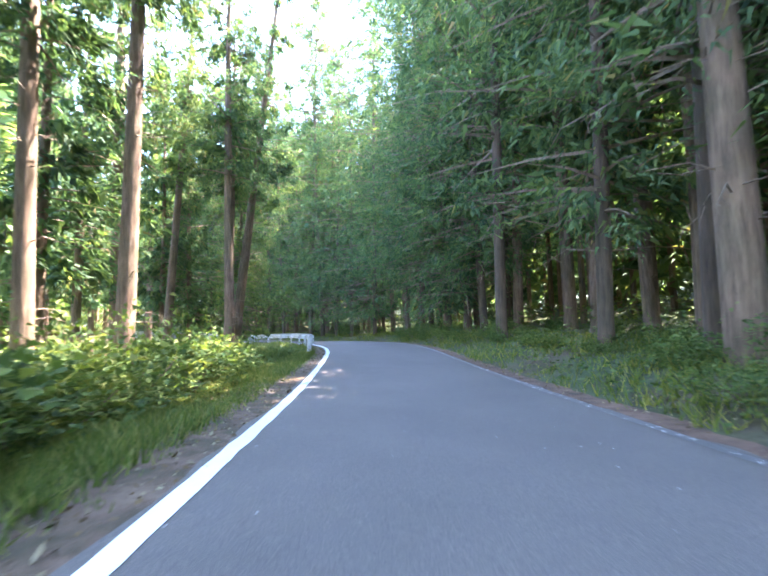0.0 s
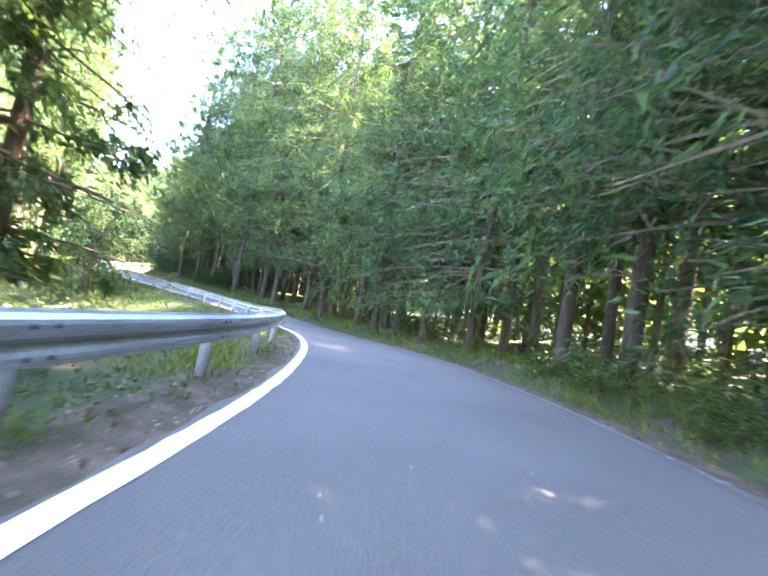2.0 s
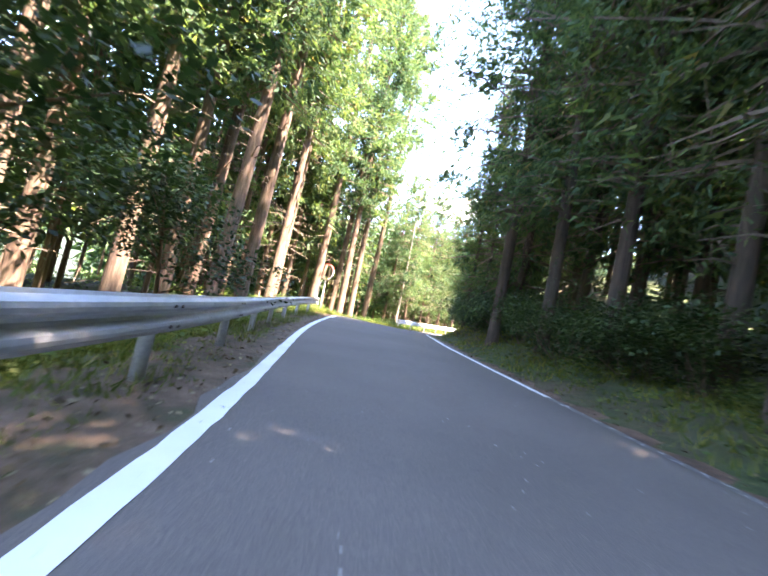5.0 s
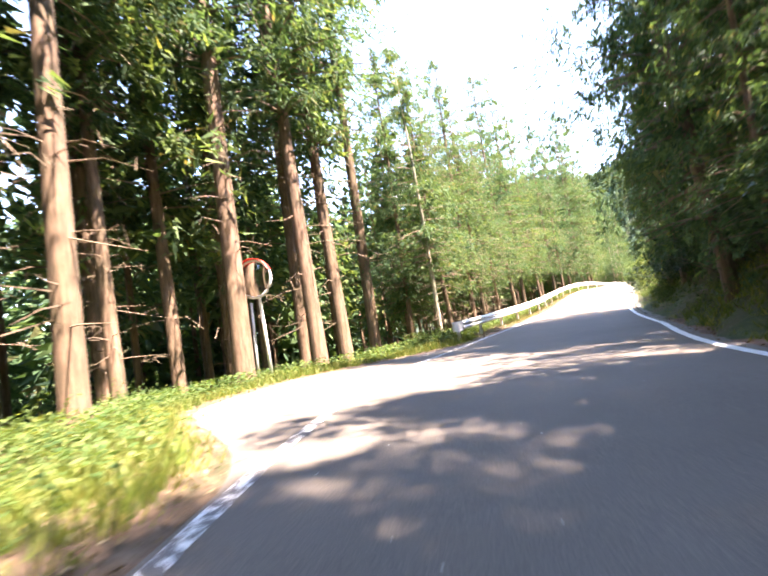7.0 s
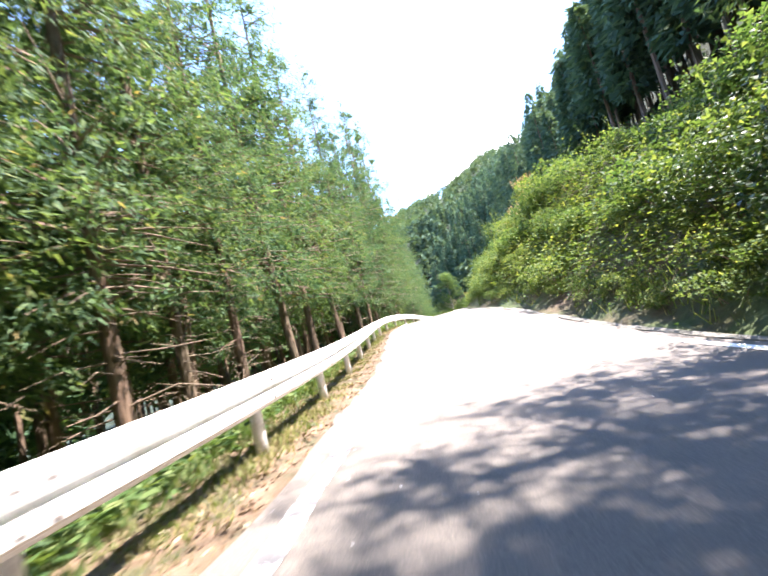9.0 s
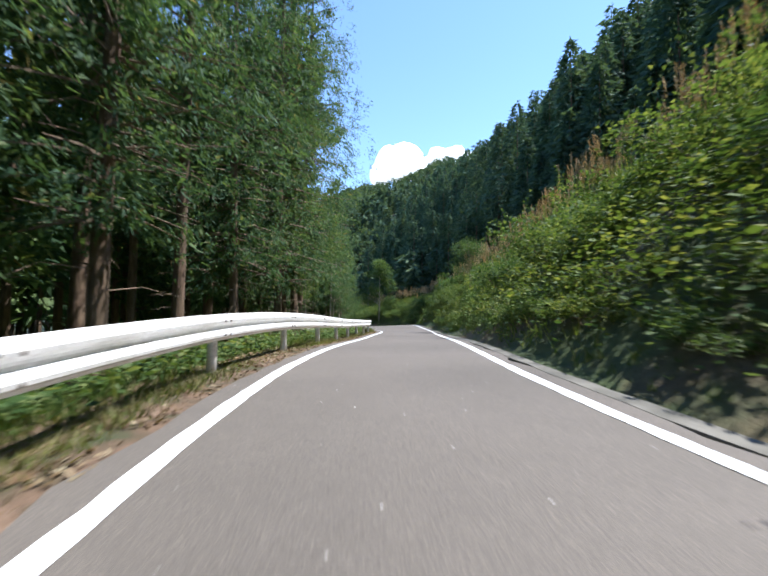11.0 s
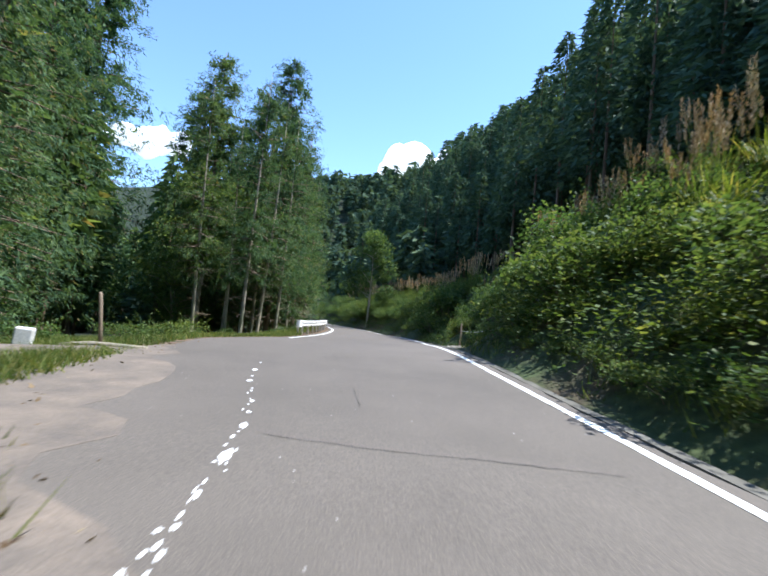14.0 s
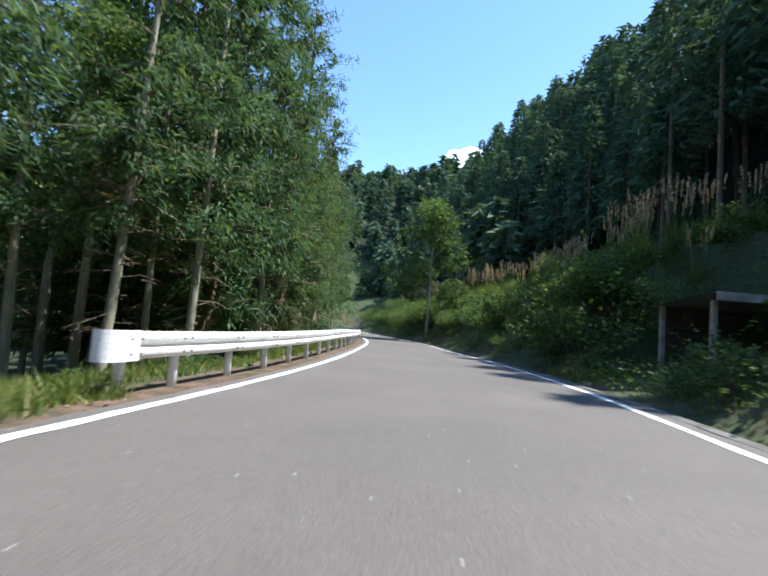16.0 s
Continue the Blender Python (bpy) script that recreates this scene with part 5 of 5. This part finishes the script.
# ---- cracks ----
def crack(points, wide, seed):
    """A jagged dark crack laid into the asphalt, through places given as metres along and across."""
    r = np.random.default_rng(seed)
    verts, faces = [], []
    path = []
    for (s0, o0), (s1, o1) in zip(points, points[1:]):
        for f in np.linspace(0, 1, 12, endpoint=False):
            path.append((s0 + (s1 - s0) * f + r.normal() * 0.012, o0 + (o1 - o0) * f + r.normal() * 0.012))
    for i, (s, o) in enumerate(path):
        n = path[min(i + 1, len(path) - 1)]
        p = path[max(i - 1, 0)]
        d = np.array((n[0] - p[0], n[1] - p[1]))
        d = d / (np.linalg.norm(d) + 1e-6)
        w = wide * r.uniform(0.5, 1.4)
        verts.append(road_point(s - d[1] * w, o + d[0] * w, 0.005))
        verts.append(road_point(s + d[1] * w, o - d[0] * w, 0.005))
    for i in range(len(path) - 1):
        faces.append((2 * i, 2 * i + 1, 2 * i + 3, 2 * i + 2))
    tar = bpy.data.materials.get("crack_tar") or surface("crack_tar", [(0.3, (0.03, 0.028, 0.026)), (0.7, (0.06, 0.057, 0.053))], 5, 60, 0.9, 0.4)
    tagged(new("crack", mesh_of("crack", verts, faces, tar)), "dark jagged crack in the grey asphalt", "crack", kind="structure")


for points, wide, seed in ((((159.1, 0.25), (158.98, 0.6), (158.78, 1.3), (158.66, 2.1), (158.4, 3.4)), 0.005, 1), (((160.3, 1.29), (160.9, 1.33), (161.5, 1.37)), 0.0035, 2)):
    crack(points, wide, seed)


# ---- last fragments of a worn line ----
def paint_fragment(s, o, long, wide, seed):
    r = np.random.default_rng(seed)
    n = 18
    rim = []
    for k in range(n):
        an = 2 * math.pi * k / n
        g = r.uniform(0.65, 1.15)
        rim.append(road_point(s + math.cos(an) * long * 0.5 * g, o + math.sin(an) * wide * 0.5 * g, 0.006))
    tagged(new("paint_fragment", mesh_of("paint_fragment", rim, [tuple(range(n))], M_LINE)), "small white fragment of a worn edge line on asphalt", "road line", kind="structure")


for s, o, long, wide, seed in ((161.77, -0.12, 0.20, 0.10, 1), (162.85, -0.11, 0.30, 0.10, 2), (162.2, -0.11, 0.10, 0.05, 3), (163.8, -0.06, 0.10, 0.04, 4), (158.5, 0.06, 0.34, 0.10, 5), (159.35, 0.05, 0.26, 0.07, 6), (160.4, 0.02, 0.14, 0.06, 7)):
    paint_fragment(s, o, long, wide, seed)
flakes = np.random.default_rng(8)
for k in range(40):
    s = 156.8 + 4.4 * flakes.uniform() ** 1.8
    paint_fragment(s, 0.05 - 0.14 * float(smoothstep(159, 162, s)) + flakes.normal() * 0.035, flakes.uniform(0.03, 0.13), flakes.uniform(0.015, 0.045), 30 + k)


# ---- road mirror ----
def road_mirror(x, y):
    thing = new("road_mirror")
    tagged(thing, "round convex road mirror with red hood on a pale pole", "road mirror")
    base = gz(x, y)
    thing.location = (x, y, base)
    thing.rotation_euler = (0, radians(-2), radians(21.5))
    part_pole = mesh_of("pole", *tube_data([(0, 0, -0.4), (0, 0, 2.0), (0, 0, 4.2)], (0.06, 0.06, 0.055), 12), M_RAIL, True)
    piece("pole", part_pole, thing)
    brace = mesh_of("brace", *tube_data([(-0.62, 0.05, -0.4), (-0.50, 0.03, 1.4), (-0.38, 0.0, 3.05)], (0.055, 0.055, 0.05), 12), M_RAIL, True)
    piece("brace", brace, thing)
    R, zc = 0.68, 3.85
    # dished glass facing local -y
    verts, faces = [], []
    rings, seg = 7, 32
    for i in range(rings):
        r = R * i / (rings - 1)
        for k in range(seg):
            an = 2 * math.pi * k / seg
            verts.append((r * math.cos(an), -0.16 - 0.10 * (1 - (r / R) ** 2), zc + r * math.sin(an)))
    for i in range(rings - 1):
        for k in range(seg):
            k2 = (k + 1) % seg
            faces.append((i * seg + k, i * seg + k2, (i + 1) * seg + k2, (i + 1) * seg + k))
    m, nt, p, out = material("mirror_glass")
    p.inputs["Metallic"].default_value, p.inputs["Roughness"].default_value = 1.0, 0.06
    p.inputs["Base Color"].default_value = (0.82, 0.84, 0.82, 1)
    piece("mirror_glass", mesh_of("mirror_glass", verts, faces, m, True), thing, "convex silver mirror glass")
    rim = [(R * math.cos(a), -0.15, zc + R * math.sin(a)) for a in np.linspace(0, 2 * math.pi, 41)]
    piece("rim", mesh_of("rim", *tube_data(rim, [0.05] * 41, 8, False), M_RAIL, True), thing, "white mirror rim")
    red = surface("red_hood", [(0.3, (0.55, 0.03, 0.02)), (0.7, (0.75, 0.06, 0.035))], 2.0, 30, 0.45, 0.1)
    verts, faces = [], []
    angles = np.linspace(radians(18), radians(162), 22)
    for rad, yy in ((R + 0.055, -0.10), (R + 0.06, -0.34), (R + 0.045, -0.34), (R + 0.04, -0.10)):
        for a in angles:
            verts.append((rad * math.cos(a), yy, zc + rad * math.sin(a)))
    n = len(angles)
    for i in range(4):
        j = (i + 1) % 4
        for k in range(n - 1):
            faces.append((i * n + k, i * n + k + 1, j * n + k + 1, j * n + k))
    piece("hood", mesh_of("hood", verts, faces, red, True), thing, "faded red hood")
    back = [(0.0, -0.10, zc), (0.0, -0.02, zc), (0.0, 0.04, zc)]
    piece("backplate", mesh_of("backplate", *tube_data(back, (R * 0.98, R * 0.6, 0.08), 28), M_RAIL_GREY, True), thing)
    piece("clamp", mesh_of("clamp", *tube_data([(0, -0.06, zc - 0.2), (0, 0.08, zc - 0.2)], (0.09, 0.09), 8), M_RAIL_GREY), thing)


road_mirror(-45.1, 76.5)


# ---- path mouth, stakes, shed and small things round the lay-by ----
def gravel_path():
    verts, faces = [], []
    r = np.random.default_rng(5)
    ss, ds = np.linspace(170.6, 176.2, 15), np.linspace(0.62, 6.0, 14)
    for s in ss:
        for d in ds:
            q = road_point(s + 0.12 * math.sin(d * 3), width_at(s) + d)
            edge = min(s - 170.6, 176.2 - s, 6.0 - d, d - 0.62)
            verts.append((q[0], q[1], gz(q[0], q[1]) + (0.05 + 0.03 * r.normal() if edge > 0.05 else -0.06)))
    n = len(ds)
    for i in range(len(ss) - 1):
        for k in range(n - 1):
            faces.append((i * n + k, i * n + k + 1, (i + 1) * n + k + 1, (i + 1) * n + k))
    tagged(new("path", mesh_of("path", verts, faces, M_GRAVEL, True)), "pale sunlit gravel at the mouth of a forest path", "path", kind="structure")
    # loose stones
    stones = []
    for k in range(420):
        s, d = r.uniform(170.7, 176.1), r.uniform(0.7, 5.4)
        q = road_point(s, width_at(s) + d)
        z = gz(q[0], q[1]) + 0.06
        w = r.uniform(0.02, 0.065)
        v = [np.array((q[0], q[1], z)) + np.array(c) * w * r.uniform(0.6, 1.2) for c in ((-1, -1, -0.6), (1, -1, -0.6), (1, 1, -0.6), (-1, 1, -0.6), (-0.6, -0.5, 0.5), (0.6, -0.6, 0.6), (0.5, 0.6, 0.5), (-0.6, 0.5, 0.55))]
        stones.append((v, [(0, 1, 5, 4), (1, 2, 6, 5), (2, 3, 7, 6), (3, 0, 4, 7), (4, 5, 6, 7)]))
    tagged(new("stones", mesh_of("stones", *merged(stones), M_GRAVEL)), "loose pale stones on the gravel path", "stones", kind="stuff")


gravel_path()


def stake(x, y, high, tilt, label, mat=M_WOOD):
    z = gz(x, y)
    path = [(0, 0, -0.3), (0.01, 0, high * 0.5), (0, 0.01, high - 0.03), (0, 0, high)]
    ob = new("stake", mesh_of("stake", *tube_data(path, (0.045, 0.042, 0.04, 0.02), 8), mat, True))
    ob.matrix_world = Matrix.Translation((x, y, z)) @ Euler((radians(tilt[0]), radians(tilt[1]), 0)).to_matrix().to_4x4()
    return tagged(ob, label, "stake", group="wooden stakes")


stake(-39.0, 158.7, 1.15, (0, 1), "weathered wooden stake at the path mouth")
stake(-38.1, 155.6, 1.05, (2, -2), "weathered wooden stake half hidden by leaves")
stake(-48.75, 148.1, 1.25, (0, -7), "leaning weathered wooden stake in the grass")
a, b = np.array((-39.0, 158.7, gz(-39.0, 158.7) + 0.82)), np.array((-38.1, 155.6, gz(-38.1, 155.6) + 0.86))
sag = [a + (b - a) * f + np.array((0, 0, -0.42 * f * (1 - f))) for f in np.linspace(0, 1, 14)]
rope_mat = surface("rope", [(0.3, (0.30, 0.33, 0.33)), (0.7, (0.5, 0.52, 0.5))], 8, 80, 0.8)
tagged(new("rope", mesh_of("rope", *tube_data(sag, [0.014] * 14, 6), rope_mat, True)), "sagging grey rope tied between two wooden stakes", "rope")


def marker_block(x, y):
    z = gz(x, y)
    bm = box_bm(0.34, 0.26, 0.62, 0.035, (0, 0, 0.25))
    ob = part("marker_block", bm, M_RAIL)
    ob.matrix_world = Matrix.Translation((x, y, z)) @ Euler((0, radians(5), 0.5)).to_matrix().to_4x4()
    tagged(ob, "white painted concrete block at the lay-by edge", "block")


marker_block(-50.0, 147.4)
log = [(-49.6 + 0.42 * k, 147.9 - 0.02 * k, gz(-49.6 + 0.42 * k, 147.9 - 0.02 * k) + 0.07) for k in range(6)]
tagged(new("log", mesh_of("log", *tube_data(log, (0.08, 0.09, 0.085, 0.08, 0.075, 0.06), 9), M_BARK_PALE, True)), "pale fallen log lying along the lay-by edge", "log")


def shed(s, d):
    """A small open-fronted shed under the bank."""
    q = road_point(s, width_at(s) + d)
    z = gz(q[0], q[1])
    thing = new("shed")
    thing.location = (q[0], q[1], z)
    thing.rotation_euler = (0, 0, bearing(s) + radians(4))
    tagged(thing, "small open-fronted wooden shed with a sloping tin roof in shade", "shed")
    wide, deep = 3.4, 2.2
    post = bpy.data.meshes.new("post")
    bm = box_bm(0.13, 0.13, 2.25, 0.012, (0, 0, 1.0))
    bm.to_mesh(post)
    bm.free()
    post.materials.append(M_PALE_WOOD)
    for x, y in ((0, 0), (wide * 0.5, 0), (wide, 0), (0, deep), (wide, deep)):
        p = piece("post", post, thing)
        p.location = (x, y, 0)
    boards = surface("dark_boards", [(0.3, (0.05, 0.038, 0.028)), (0.7, (0.12, 0.09, 0.065))], 3.0, 40, 0.9, 0.5)
    tin = surface("mossy_tin", [(0.3, (0.13, 0.13, 0.095)), (0.7, (0.24, 0.235, 0.18))], 1.5, 30, 0.7, 0.3)
    plank = bpy.data.meshes.new("plank")
    bm = box_bm(wide, 0.025, 0.19, 0.005)
    bm.to_mesh(plank)
    bm.free()
    plank.materials.append(boards)
    for k in range(10):
        p = piece("plank", plank, thing)
        p.location = (wide / 2, deep, 0.12 + 0.2 * k)
    n = 36
    bm = bmesh.new()
    rows = []
    for yy, zz in ((-0.35, 2.28), (deep + 0.3, 1.98)):
        rows.append([[bm.verts.new((-0.3 + (wide + 0.6) * k / n, yy, zz + 0.02 * math.sin(k * 1.57) + t)) for k in range(n + 1)] for t in (0.0, 0.012)])
    for k in range(n):
        for lo, hi in ((rows[0][0], rows[1][0]), (rows[0][1], rows[1][1])):
            bm.faces.new((lo[k], lo[k + 1], hi[k + 1], hi[k]))
        bm.faces.new((rows[0][0][k], rows[0][0][k + 1], rows[0][1][k + 1], rows[0][1][k]))
    part("roof", bm, tin, thing, "mossy corrugated tin roof")
    part("fascia", box_bm(wide + 0.4, 0.05, 0.22, 0.008, (wide / 2, -0.39, 2.20)), M_PALE_WOOD, thing, "pale weathered fascia board")


shed(186.2, 4.1)


# ---- cloud above the mountain ----
def cloud(x, y, z, size, seed, lumps):
    r = np.random.default_rng(seed)
    bm = bmesh.new()
    for k in range(lumps):
        f = k / max(lumps - 1, 1)
        rad = size * r.uniform(0.16, 0.30) * (0.6 + 0.8 * math.sin(math.pi * (0.15 + 0.7 * f)))
        at = (x + size * (f - 0.5) * 1.9, y + r.uniform(-0.3, 0.3) * size, z + r.uniform(-0.05, 0.28) * size * math.sin(math.pi * (0.2 + 0.75 * f)))
        res = bmesh.ops.create_icosphere(bm, subdivisions=3, radius=rad, matrix=Matrix.Translation(at))
        for v in res["verts"]:
            c = Vector(at)
            n = (v.co - c).normalized()
            v.co += n * rad * 0.30 * noise.noise(v.co * (5.0 / size)) + n * rad * 0.14 * noise.noise(v.co * (13.0 / size))
    for f in bm.faces:
        f.smooth = True
    m, nt, p, out = material("cloud_white_glow")
    p.inputs["Base Color"].default_value = (0.95, 0.95, 0.95, 1)
    p.inputs["Roughness"].default_value = 1.0
    # faint emission added to brighten the cloud beyond what the sun gives it
    p.inputs["Emission Color"].default_value = (0.93, 0.96, 1.0, 1)
    p.inputs["Emission Strength"].default_value = 0.45
    me = bpy.data.meshes.new("cloud")
    bm.to_mesh(me)
    bm.free()
    me.materials.append(m)
    tagged(new("cloud", me), "white cumulus cloud with a faint added glow above the mountain", "cloud", kind="structure")


cloud(160, 3075, 985, 360, 1, 9)
cloud(-1850, 3030, 1010, 300, 2, 7)
